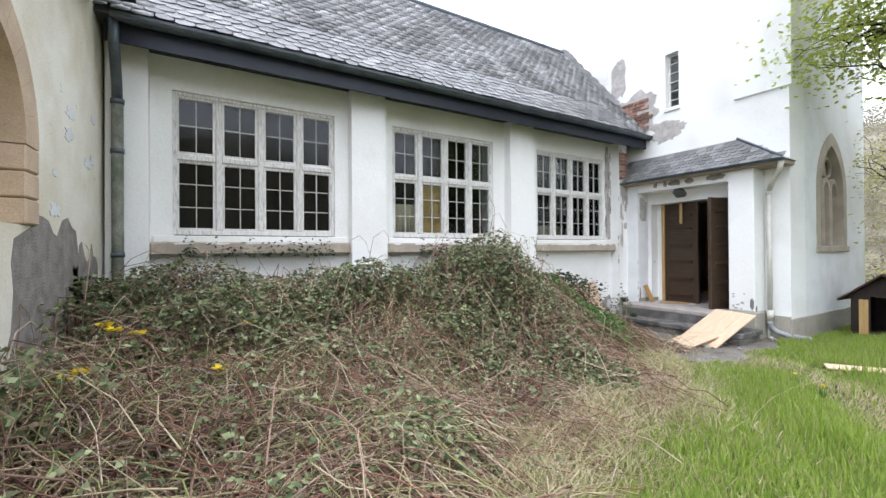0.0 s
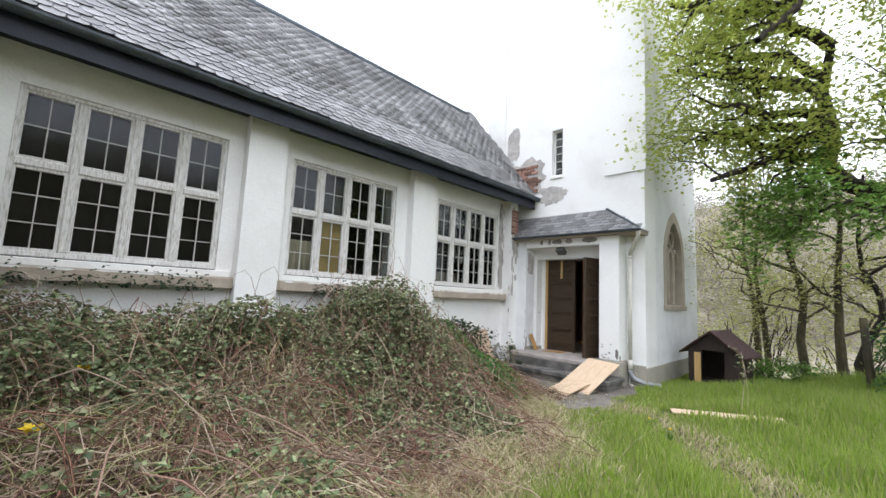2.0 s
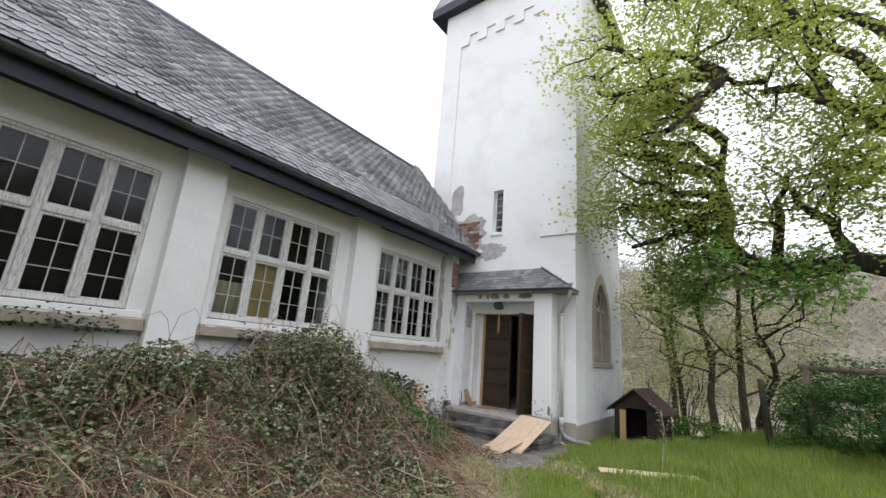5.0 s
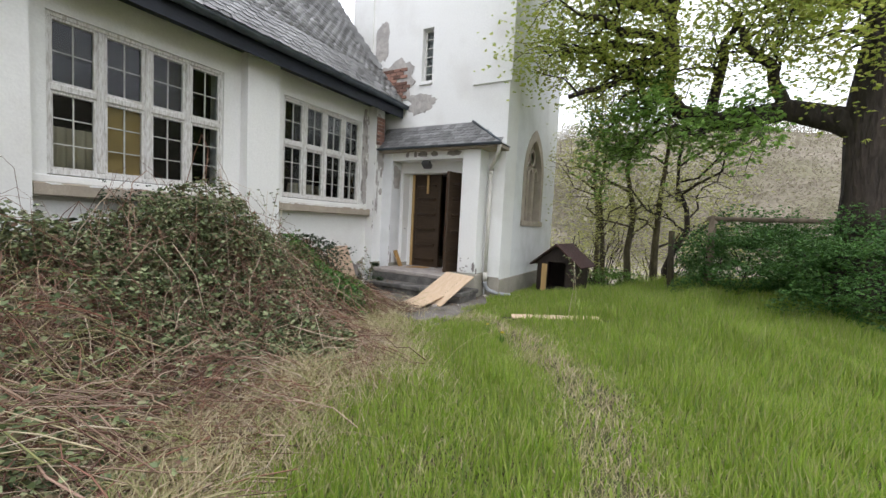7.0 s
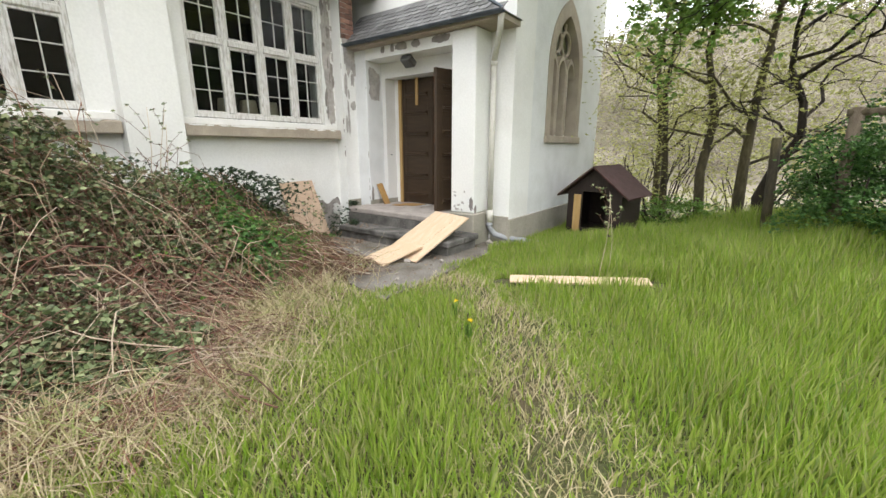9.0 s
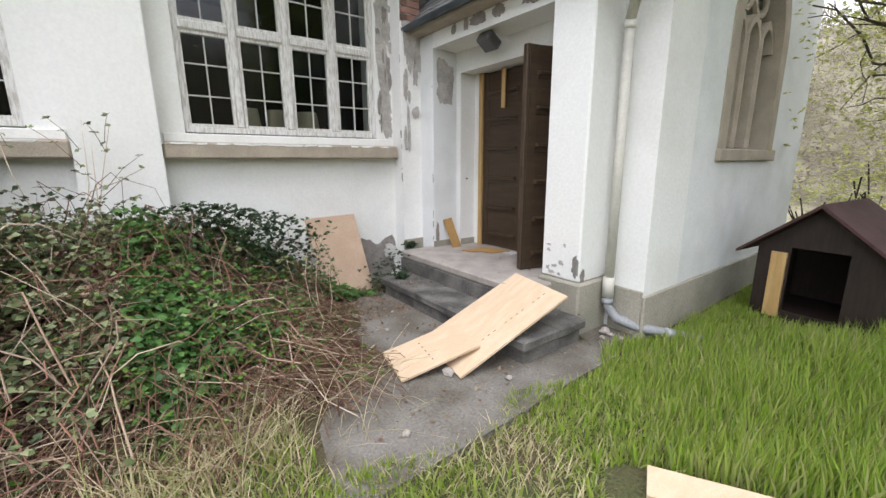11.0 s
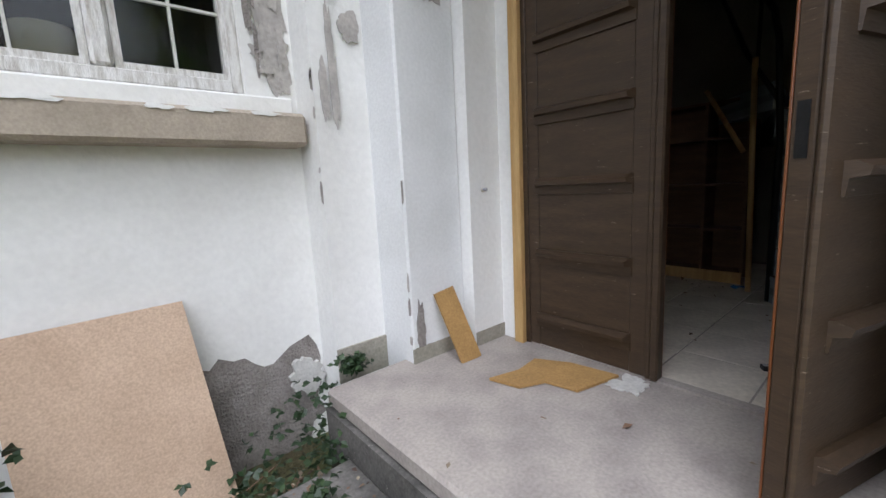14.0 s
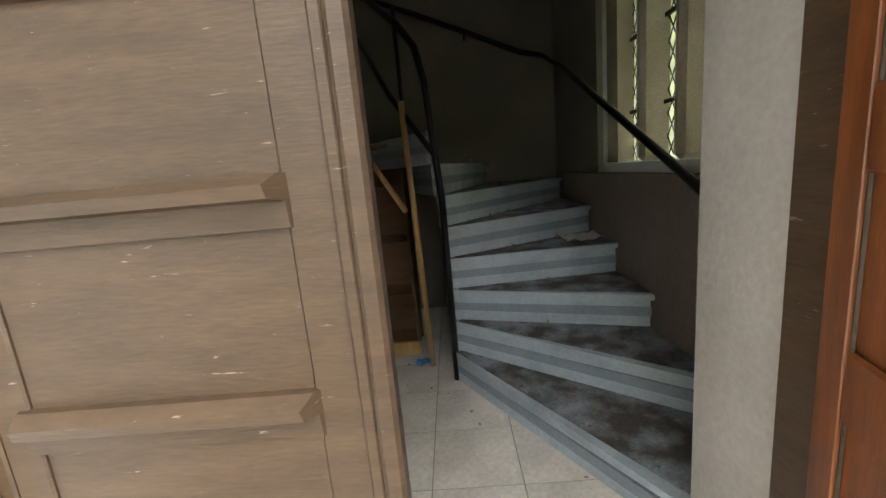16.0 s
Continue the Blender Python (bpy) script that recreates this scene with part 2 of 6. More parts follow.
SOIL = make_mat("leaf_litter_soil", (0.10, 0.078, 0.045), 0.98, vary=0.5, scale=1.5, fine=50, bump=0.9, dist=0.03, tint=(0.075, 0.085, 0.03))
BLUEPLASTIC = make_mat("blue_wrapper", (0.05, 0.25, 0.55), 0.4, vary=0.2, bump=0.1)
BLACKPLASTIC = make_mat("black_plastic", (0.02, 0.02, 0.022), 0.4, vary=0.2, bump=0.1)
WHITEFLAKE = make_mat("plaster_flakes", (0.62, 0.61, 0.58), 0.9, vary=0.2, scale=9, bump=0.3)
INK = make_mat("dark_print", (0.26, 0.18, 0.12), 0.8, vary=0.2)
LAMPMETAL = make_mat("grey_lamp_metal", (0.16, 0.16, 0.16), 0.5, 0.6, vary=0.3)
RUBBLE = make_mat("rubble_stone", (0.33, 0.30, 0.27), 0.95, vary=0.3, scale=6, fine=60, bump=0.5, rand="island")
BRAMBLE_LEAF = foliage("bramble_leaf", [(0.06, 0.085, 0.04), (0.10, 0.14, 0.06), (0.20, 0.24, 0.11), (0.34, 0.38, 0.20), (0.16, 0.09, 0.06), (0.09, 0.12, 0.055), (0.17, 0.22, 0.09)], 0.2)
IVY_LEAF = foliage("dark_bramble_leaf", [(0.018, 0.035, 0.016), (0.03, 0.055, 0.025), (0.05, 0.085, 0.035)], 0.15, 0.4)
FRESH_LEAF = foliage("fresh_green_leaf", [(0.10, 0.20, 0.03), (0.16, 0.28, 0.05), (0.08, 0.15, 0.03)], 0.35)
CANE = foliage("dead_bramble_cane", [(0.20, 0.12, 0.08), (0.36, 0.27, 0.19), (0.13, 0.06, 0.045), (0.55, 0.46, 0.35), (0.22, 0.10, 0.07), (0.28, 0.15, 0.10), (0.10, 0.05, 0.04)], 0.0, 0.9)
REDCANE = foliage("red_brown_cane", [(0.12, 0.06, 0.04), (0.19, 0.11, 0.065), (0.08, 0.04, 0.03), (0.30, 0.22, 0.14)], 0.0, 0.9)
LITTER = foliage("dead_leaf_litter", [(0.13, 0.07, 0.045), (0.26, 0.18, 0.12), (0.07, 0.045, 0.035), (0.36, 0.30, 0.22)], 0.1, 0.9)
GRASS = foliage("grass_blade", [(0.20, 0.33, 0.035), (0.30, 0.43, 0.055), (0.40, 0.47, 0.11), (0.25, 0.37, 0.045), (0.46, 0.44, 0.20), (0.16, 0.28, 0.05)], 0.45)
DRYGRASS = foliage("dry_grass_blade", [(0.48, 0.40, 0.24), (0.62, 0.53, 0.36), (0.38, 0.34, 0.17), (0.30, 0.36, 0.12)], 0.3, 0.8)
TREE_LEAF = foliage("young_tree_leaf", [(0.38, 0.50, 0.09), (0.50, 0.56, 0.12), (0.60, 0.58, 0.17), (0.36, 0.50, 0.12)], 0.62)
TREE_LEAF_LOW = foliage("low_tree_leaf", [(0.17, 0.32, 0.07), (0.24, 0.40, 0.09), (0.28, 0.42, 0.09)], 0.5)
SPRING_LEAF = foliage("sparse_spring_leaf", [(0.40, 0.43, 0.12), (0.48, 0.48, 0.18), (0.34, 0.34, 0.12)], 0.5)
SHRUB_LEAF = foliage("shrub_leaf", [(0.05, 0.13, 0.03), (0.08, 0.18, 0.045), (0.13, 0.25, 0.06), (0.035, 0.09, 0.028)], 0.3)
# pale tones kept close together put the hill's haze into the colour
HILLWOOD = foliage("hazy_far_wood", [(0.25, 0.215, 0.175), (0.28, 0.24, 0.195), (0.26, 0.24, 0.16), (0.27, 0.26, 0.16), (0.24, 0.21, 0.18)], 0.5, 0.95)
YELLOW = foliage("yellow_petal", [(0.75, 0.55, 0.02), (0.85, 0.65, 0.03)], 0.3)

# ---- builders ----


def mesh_np(name, V, F, mat, parent=None, label="", smooth=False):
    """A mesh from arrays of corners and of faces with one count of corners."""
    V, F = np.asarray(V, np.float32).reshape(-1, 3), np.asarray(F, np.int32)
    me = bpy.data.meshes.new(name)
    k = F.shape[1]
    me.vertices.add(len(V))
    me.vertices.foreach_set("co", V.ravel())
    me.loops.add(F.size)
    me.loops.foreach_set("vertex_index", F.ravel())
    me.polygons.add(len(F))
    me.polygons.foreach_set("loop_start", np.arange(0, F.size, k, dtype=np.int32))
    if smooth:
        me.polygons.foreach_set("use_smooth", np.ones(len(F), bool))
    me.update(calc_edges=True)
    me.materials.append(mat)
    ob = new(name, me)
    if parent:
        ob.parent = parent
    if label:
        ob["label"] = label
    return ob


def part(name, bm, mat, parent=None, label="", smooth=False):
    me = bpy.data.meshes.new(name)
    bmesh.ops.recalc_face_normals(bm, faces=bm.faces)
    bm.to_mesh(me)
    bm.free()
    me.materials.append(mat)
    if smooth:
        me.polygons.foreach_set("use_smooth", np.ones(len(me.polygons), bool))
    ob = new(name, me)
    if parent:
        ob.parent = parent
    if label:
        ob["label"] = label
    return ob


def thing(name, label, category, group="", kind=""):
    return tagged(new(name), label, category, group, kind)


def add_box(bm, lo, hi, m=None, bevel=0.0):
    """A box from corner to corner; m: a matrix for it."""
    c = [(a + b) / 2 for a, b in zip(lo, hi)]
    s = [abs(b - a) for a, b in zip(lo, hi)]
    mat = Matrix.Translation(c) @ Matrix.Diagonal((*s, 1))
    vs = bmesh.ops.create_cube(bm, size=1.0, matrix=(m @ mat) if m else mat)["verts"]
    if bevel:
        es = list({e for v in vs for e in v.link_edges})
        bmesh.ops.bevel(bm, geom=es, offset=bevel, segments=1, affect="EDGES")


def box(name, lo, hi, mat, parent=None, label="", m=None, bevel=0.0):
    bm = bmesh.new()
    add_box(bm, lo, hi, m, bevel)
    return part(name, bm, mat, parent, label)


def structure(ob, label, category):
    return tagged(ob, label, category, kind="structure")


def add_tube(bm, pts, radii, sides=8, cap=True):
    """A tapered tube along points."""
    pts = [Vector(p) for p in pts]
    if not hasattr(radii, "__len__"):
        radii = [radii] * len(pts)
    rings, up = [], None
    for i, p in enumerate(pts):
        d = (pts[min(i + 1, len(pts) - 1)] - pts[max(i - 1, 0)]).normalized()
        if up is None:
            up = d.orthogonal().normalized()
        u = (up - d * up.dot(d)).normalized()
        up, w = u, d.cross(u)
        rings.append([bm.verts.new(p + (u * math.cos(a) + w * math.sin(a)) * radii[i]) for a in (2 * math.pi * k / sides for k in range(sides))])
    for a, b in zip(rings, rings[1:]):
        for k in range(sides):
            bm.faces.new((a[k], a[(k + 1) % sides], b[(k + 1) % sides], b[k]))
    if cap:
        bm.faces.new(rings[0][::-1])
        bm.faces.new(rings[-1])


def tube(name, pts, radii, mat, parent=None, label="", sides=8):
    bm = bmesh.new()
    add_tube(bm, pts, radii, sides)
    return part(name, bm, mat, parent, label, smooth=True)


def add_prism(bm, outline, to3d, depth):
    """A flat outline (u, v) laid out by to3d(u, v, w) and given depth from w = 0 to w = depth."""
    a = [bm.verts.new(to3d(u, v, 0.0)) for u, v in outline]
    b = [bm.verts.new(to3d(u, v, depth)) for u, v in outline]
    bm.faces.new(a)
    bm.faces.new(b[::-1])
    n = len(a)
    for i in range(n):
        bm.faces.new((a[i], b[i], b[(i + 1) % n], a[(i + 1) % n]))


def patch(parent, u0, u1, v0, v1, to3d, seed, mat=BARE, name="bare_patch", depth=0.004, rough=0.3, n=44):
    """A ragged patch of bare wall, a few millimetres proud."""
    bm = bmesh.new()
    cu, cv = (u0 + u1) / 2, (v0 + v1) / 2
    top, low = [], []
    for i in range(n):
        a = 2 * math.pi * i / n
        c, s = math.cos(a), math.sin(a)
        k = 0.92 + 1.1 * rough * (noise.noise((c * 1.9, s * 1.9, seed * 7.1)) + 0.6 * noise.noise((c * 6, s * 6, seed * 3.3)))
        k = max(0.4, min(1.15, k)) / max(abs(c), abs(s)) ** 0.5
        u, v = cu + (u1 - u0) / 2 * k * c, cv + (v1 - v0) / 2 * k * s
        top.append(bm.verts.new(to3d(u, v, depth)))
        low.append(bm.verts.new(to3d(u, v, 0.0)))
    mid = bm.verts.new(to3d(cu, cv, depth))
    for i in range(n):
        j = (i + 1) % n
        bm.faces.new((mid, top[i], top[j]))
        bm.faces.new((top[i], low[i], low[j], top[j]))
    return part(name, bm, mat, parent)


def rnd(n, lo=0.0, hi=1.0):
    return np.random.uniform(lo, hi, n)


def canes_np(P, r):
    """Three-sided tapered stalks along P (n, k, 3) with root radii r (n)."""
    n, k, _ = P.shape
    d = np.gradient(P, axis=1)
    d /= np.linalg.norm(d, axis=2, keepdims=True) + 1e-9
    ref = np.random.normal(size=(n, 1, 3))
    u = np.cross(d, ref)
    u /= np.linalg.norm(u, axis=2, keepdims=True) + 1e-9
    w = np.cross(d, u)
    rr = (r[:, None] * np.linspace(1, 0.35, k)[None, :])[..., None]
    ring = np.stack([P + rr * (u * math.cos(a) + w * math.sin(a)) for a in (0, 2.0944, 4.18879)], axis=2)
    idx = np.arange(n * k * 3).reshape(n, k, 3)
    q = [np.stack([idx[:, :-1, s], idx[:, :-1, (s + 1) % 3], idx[:, 1:, (s + 1) % 3], idx[:, 1:, s]], -1).reshape(-1, 4) for s in range(3)]
    return ring.reshape(-1, 3), np.concatenate(q)


def leaves_np(C, size, up=0.6, aspect=0.6, D=None, fold=0.25):
    """Folded leaflets of two faces at C (n, 3)."""
    n = len(C)
    size = np.broadcast_to(np.asarray(size, float), (n,))[:, None]
    if D is None:
        D = np.random.normal(size=(n, 3)) * (1, 1, 0.5)
    D = D / (np.linalg.norm(D, axis=1, keepdims=True) + 1e-9)
    N = np.random.normal(size=(n, 3)) * (1 - up) + np.array((0, 0, up))
    S = np.cross(D, N)
    S /= np.linalg.norm(S, axis=1, keepdims=True) + 1e-9
    N = np.cross(S, D)
    mid = C + D * size * 0.45
    V = np.stack([C, mid + S * size * aspect * 0.5 + N * size * fold * 0.5, C + D * size, mid - S * size * aspect * 0.5 + N * size * fold * 0.5], 1)
    i = np.arange(n)[:, None] * 4
    F = np.concatenate([i + np.array([0, 1, 2]), i + np.array([0, 2, 3])])
    return V.reshape(-1, 3), F


def trifoliate(C, size, up=0.6, aspect=0.7, count=3, spread=1.1, D=None):
    """Compound leaves: several leaflets from each place."""
    n = len(C)
    if D is None:
        D = np.random.normal(size=(n, 3)) * (1, 1, 0.45)
    D = D / (np.linalg.norm(D, axis=1, keepdims=True) + 1e-9)
    S = np.cross(D, np.array((0, 0, 1.0)) + np.random.normal(size=(n, 3)) * 0.3)
    S /= np.linalg.norm(S, axis=1, keepdims=True) + 1e-9
    Cs, Ds, Ss = [], [], []
    size = np.broadcast_to(np.asarray(size, float), (n,))
    for j in range(count):
        a = spread * (j - (count - 1) / 2) * 2 / max(count - 1, 1)
        Cs.append(C)
        Ds.append(D * math.cos(a) + S * math.sin(a))
        Ss.append(size * (1.0 if j == count // 2 else 0.82))
    return leaves_np(np.concatenate(Cs), np.concatenate(Ss), up, aspect, np.concatenate(Ds))


def ss(a, b, v):
    t = np.clip((np.asarray(v, float) - a) / (b - a), 0, 1)
    return t * t * (3 - 2 * t)


def ground_z(x, y):
    """Height of the ground: level by the steps, rising to the west, banked by the fence, then the valley and the far hill."""
    x, y = np.asarray(x, float), np.asarray(y, float)
    g = -0.5 + 0.33 * ss(-5.5, -9.5, x)
    g = g + 0.5 * ss(-4.8, -7.8, y) * ss(-2.5, 2.6, x)
    g = g - 3.0 * ss(4.5, 14.0, x)
    r = np.hypot(x, y + 5)
    ang = np.arctan2(y + 5, x)
    face = ss(-2.6, -1.9, ang) * ss(1.1, 0.3, ang)
    ridge = 29 + 3.5 * np.sin(ang * 3.1 + 0.8) + 1.5 * np.sin(ang * 9 + 2)
    return g + face * ridge * ss(22, 125, r)


def lawn_relief(x, y):
    return 0.03 * np.sin(x * 2.1 + 1) * np.sin(y * 1.7) + 0.02 * np.sin(x * 5.3) * np.sin(y * 4.1 + 2)


def over_arch(bm, pts, top, to3d, depth):
    """Masonry between an arch and a level top, laid in upright slices."""
    for (u0, v0), (u1, v1) in zip(pts, pts[1:]):
        add_prism(bm, [(u0, v0), (u1, v1), (u1, top), (u0, top)], to3d, depth)


# ---- ground ----
gx = np.concatenate([np.linspace(-420, -16, 26), np.linspace(-15, 12, 109), np.linspace(13, 420, 60)])
gy = np.concatenate([np.linspace(-420, -16, 60), np.linspace(-15, 6, 85), np.linspace(7, 420, 32)])
GX, GY = np.meshgrid(gx, gy)
GZ = ground_z(GX, GY) + lawn_relief(GX, GY) * (np.hypot(GX, GY) < 20)
inside = ((GX > -9.9) & (GY > 0.15) & (GY < 4) & (GX < 5)) | ((GX > 1.0) & (GX < 4.7) & (GY > -3.2) & (GY < 1))
GZ = np.where(inside, -0.9, GZ)
GV = np.stack([GX, GY, GZ], -1).reshape(-1, 3)
gi = np.arange(GX.size).reshape(GX.shape)
GF = np.stack([gi[:-1, :-1], gi[:-1, 1:], gi[1:, 1:], gi[1:, :-1]], -1).reshape(-1, 4)
gob = mesh_np("ground", GV, GF, SOIL, smooth=True)
gob.data.materials.append(HILLSIDE)
far = np.hypot(GV[GF[:, 0], 0], GV[GF[:, 0], 1] + 5) > 26
gob.data.polygons.foreach_set("material_index", far.astype(np.int32))
structure(gob, "brown soil and leaf litter under overgrown grass", "ground")

# ---- nave ----
WINX = [(-8.996, -6.827), (-5.822, -3.632), (-2.449, -0.239)]
WZ0, WZM, WZ1 = 1.497, 2.55, 3.43
bm = bmesh.new()
edges = [-9.7] + [v for w in WINX for v in w] + [0.32]
for a, b in zip(edges[::2], edges[1::2]):
    add_box(bm, (a, -0.08, -1.0), (b, 0.3, 4.0))
for a, b in WINX:
    add_box(bm, (a, -0.08, -1.0), (b, 0.3, WZ0 - 0.02))
    add_box(bm, (a, -0.08, WZ1), (b, 0.3, 4.0))
nave_wall = structure(part("wall_nave", bm, PLASTER), "white plastered church wall with peeling patches", "wall")


def pilaster(x0, x1, yf, z1, flare):
    bm = bmesh.new()
    vs = []
    for z, f in ((-1.0, flare), (1.2, flare * 0.35), (z1, 0.0)):
        vs.append([bm.verts.new((x, y, z)) for x, y in ((x0 - f * 0.3, -0.078), (x0 - f * 0.3, yf - f), (x1 + f * 0.3, yf - f), (x1 + f * 0.3, -0.078))])
    for a, b in zip(vs, vs[1:]):
        for k in range(4):
            bm.faces.new((a[k], a[(k + 1) % 4], b[(k + 1) % 4], b[k]))
    bm.faces.new(vs[-1])
    return structure(part("pilaster", bm, PLASTER), "white plastered pilaster between the church windows", "pilaster")


pilaster(-9.66, -9.24, -0.26, 3.864, 0.05)
pilaster(-6.60, -6.02, -0.26, 3.864, 0.10)
pilaster(-3.33, -2.69, -0.26, 3.864, 0.10)
pilaster(0.02, 0.33, -0.31, 3.864, 0.0)

# window sills of stone
for i, (a, b) in enumerate([(-9.23, -6.62), (-6.0, -3.35), (-2.67, 0.0)]):
    bm = bmesh.new()
    add_box(bm, (a, -0.24, WZ0 - 0.275), (b, 0.0, WZ0 - 0.11), bevel=0.018)
    sill = structure(part("window_sill", bm, SANDSTONE), "buff sandstone sill with flaking paint under the window", "sill")
    box("sill_board", (a + 0.02, -0.13, WZ0 - 0.109), (b - 0.02, 0.0, WZ0 - 0.015), PLASTER, sill, "flaking white sill board", bevel=0.01)
    for k in range(26):
        u = a + 0.05 + (b - a - 0.3) * random.random()
        patch(sill, u, u + random.uniform(0.08, 0.24), WZ0 - 0.126 - 0.012 * random.random(), WZ0 - 0.112, lambda u, v, w: (u, -0.2405 - 0.0002 * k - w, v), 200 + k + 40 * i, PLASTER, "paint_flake", 0.002, 0.5, 14)


def nave_window(name, x0, x1):
    """Eight timber lights with slim glazing bars."""
    w = thing(name, "white flaking timber window with eight barred lights", "window", kind="structure")
    bm = bmesh.new()
    add_box(bm, (x0, -0.05, WZ0), (x0 + 0.05, 0.07, WZ1), bevel=0.006)
    add_box(bm, (x1 - 0.05, -0.05, WZ0), (x1, 0.07, WZ1), bevel=0.006)
    add_box(bm, (x0 + 0.051, -0.05, WZ1 - 0.05), (x1 - 0.051, 0.07, WZ1), bevel=0.006)
    add_box(bm, (x0 + 0.051, -0.055, WZ0), (x1 - 0.051, 0.07, WZ0 + 0.06), bevel=0.006)
    part("window_frame", bm, WINPAINT, w)
    step = (x1 - x0) / 4
    for k in range(1, 4):
        xm = x0 + k * step
        bm = bmesh.new()
        add_box(bm, (xm - 0.04, -0.06, WZ0 + 0.061), (xm + 0.04, 0.06, WZ1 - 0.051), bevel=0.016)
        part("mullion", bm, WINPAINT, w)
    bm = bmesh.new()
    for k in range(4):
        add_box(bm, (x0 + k * step + 0.041, -0.058, WZM - 0.045), (x0 + (k + 1) * step - 0.041, 0.06, WZM + 0.045), bevel=0.014)
    part("transom", bm, WINPAINT, w)
    for k in range(4):
        a, b = x0 + k * step + 0.042, x0 + (k + 1) * step - 0.042
        for z0, z1, rows in ((WZ0 + 0.062, WZM - 0.046, 3), (WZM + 0.046, WZ1 - 0.052, 2)):
            bm = bmesh.new()
            for lo, hi in (((a, -0.035, z0), (a + 0.03, 0.03, z1)), ((b - 0.03, -0.035, z0), (b, 0.03, z1)),
                           ((a + 0.03, -0.035, z0), (b - 0.03, 0.03, z0 + 0.03)), ((a + 0.03, -0.035, z1 - 0.03), (b - 0.03, 0.03, z1))):
                add_box(bm, lo, hi)
            light = part("casement", bm, WINPAINT, w)
            bm = bmesh.new()
            xm = (a + b) / 2
            add_box(bm, (xm - 0.006, -0.018, z0 + 0.03), (xm + 0.006, 0.004, z1 - 0.03))
            for r in range(1, rows):
                zr = z0 + (z1 - z0) * r / rows
                add_box(bm, (a + 0.03, -0.017, zr - 0.006), (b - 0.03, 0.003, zr + 0.006))
            part("glazing_bar", bm, BARPAINT, light)
            p = box("pane", (a + 0.03, 0.006, z0 + 0.03), (b - 0.03, 0.010, z1 - 0.03), GLASS, light)
            p.visible_shadow = False
    return w


for i, (a, b) in enumerate(WINX):
    nave_window("window_%d" % (i + 1), a, b)

# nave interior, its shade put into the near-black wall colour
structure(box("wall_nave_inside", (-9.7, 3.4, -1.0), (0.7, 3.6, 4.4), NAVEWALL), "inside wall of the nave, shade put into its near-black colour", "wall")
structure(box("wall_nave_end", (-10.05, 0.3, -1.0), (-9.7, 3.6, 4.4), NAVEWALL), "end wall of the nave, shade put into its near-black colour", "wall")
structure(box("wall_nave_east", (0.4, 0.3, -1.0), (0.7, 3.4, 4.2), NAVEWALL), "east wall of the nave, shade put into its near-black colour", "wall")
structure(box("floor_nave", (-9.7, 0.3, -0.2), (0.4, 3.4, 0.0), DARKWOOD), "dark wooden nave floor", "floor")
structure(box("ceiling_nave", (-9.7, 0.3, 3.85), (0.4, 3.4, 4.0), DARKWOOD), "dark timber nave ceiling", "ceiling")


def hanging(name, x0, x1, y, z0, z1, mat, label, waves=9):
    bm = bmesh.new()
    n = 60
    rows = []
    for z in (z0, z1):
        rows.append([bm.verts.new((x0 + (x1 - x0) * i / n, y + 0.025 * math.sin(i / n * waves * 6.28), z)) for i in range(n + 1)])
    for i in range(n):
        bm.faces.new((rows[0][i], rows[0][i + 1], rows[1][i + 1], rows[1][i]))
    ob = part(name, bm, mat, smooth=True)
    so = ob.modifiers.new("thick", "SOLIDIFY")
    so.thickness = 0.006
    return tagged(ob, label, "curtain")


tagged(box("wooden_panel", (-5.25, 0.034, WZ0 + 0.065), (-4.76, 0.055, 2.50), CURTAIN, bevel=0.004), "ochre wooden panel standing behind the window, brightened for light inside", "panel")
hanging("curtain", -5.79, -5.3, 0.10, WZ0 - 0.018, 2.1, CREAM, "yellowed curtain hanging behind the window", 5)
for xx in (-4.62, -1.72, -1.36, -0.98):
    t = thing("table_lamp", "cream table lamp standing behind the window", "lamp", "lamps behind the windows")
    bm = bmesh.new()
    bmesh.ops.create_cone(bm, cap_ends=False, segments=20, radius1=0.16, radius2=0.12, depth=0.3, matrix=Matrix.Translation((xx, 0.46, 1.68)))
    part("shade", bm, CREAM, t, smooth=True)
    tube("stem", [(xx, 0.46, 1.0), (xx, 0.46, 1.25), (xx, 0.46, 1.6)], [0.09, 0.03, 0.015], SHELFWOOD, t)
for xx, wid in ((-4.62, 0.6), (-1.35, 1.5)):
    t = thing("side_table", "brown wooden table behind the window", "table")
    box("tabletop", (xx - wid / 2, 0.32, 0.96), (xx + wid / 2, 0.9, 1.0), SHELFWOOD, t, bevel=0.005)
    for dx in (-1, 1):
        for yy in (0.43, 0.83):
            box("leg", (xx + dx * (wid / 2 - 0.03) - 0.02, yy, 0.0), (xx + dx * (wid / 2 - 0.03) + 0.02, yy + 0.04, 0.959), SHELFWOOD, t)

# eaves: soffit, fascia and gutter
bm = bmesh.new()
add_box(bm, (-9.62, -0.545, 3.865), (0.72, -0.081, 3.89))
add_box(bm, (-9.62, -0.575, 3.715), (0.72, -0.545, 3.95))
structure(part("eaves_board", bm, SOFFIT), "dark blue boarded eaves under the slate roof", "eaves")


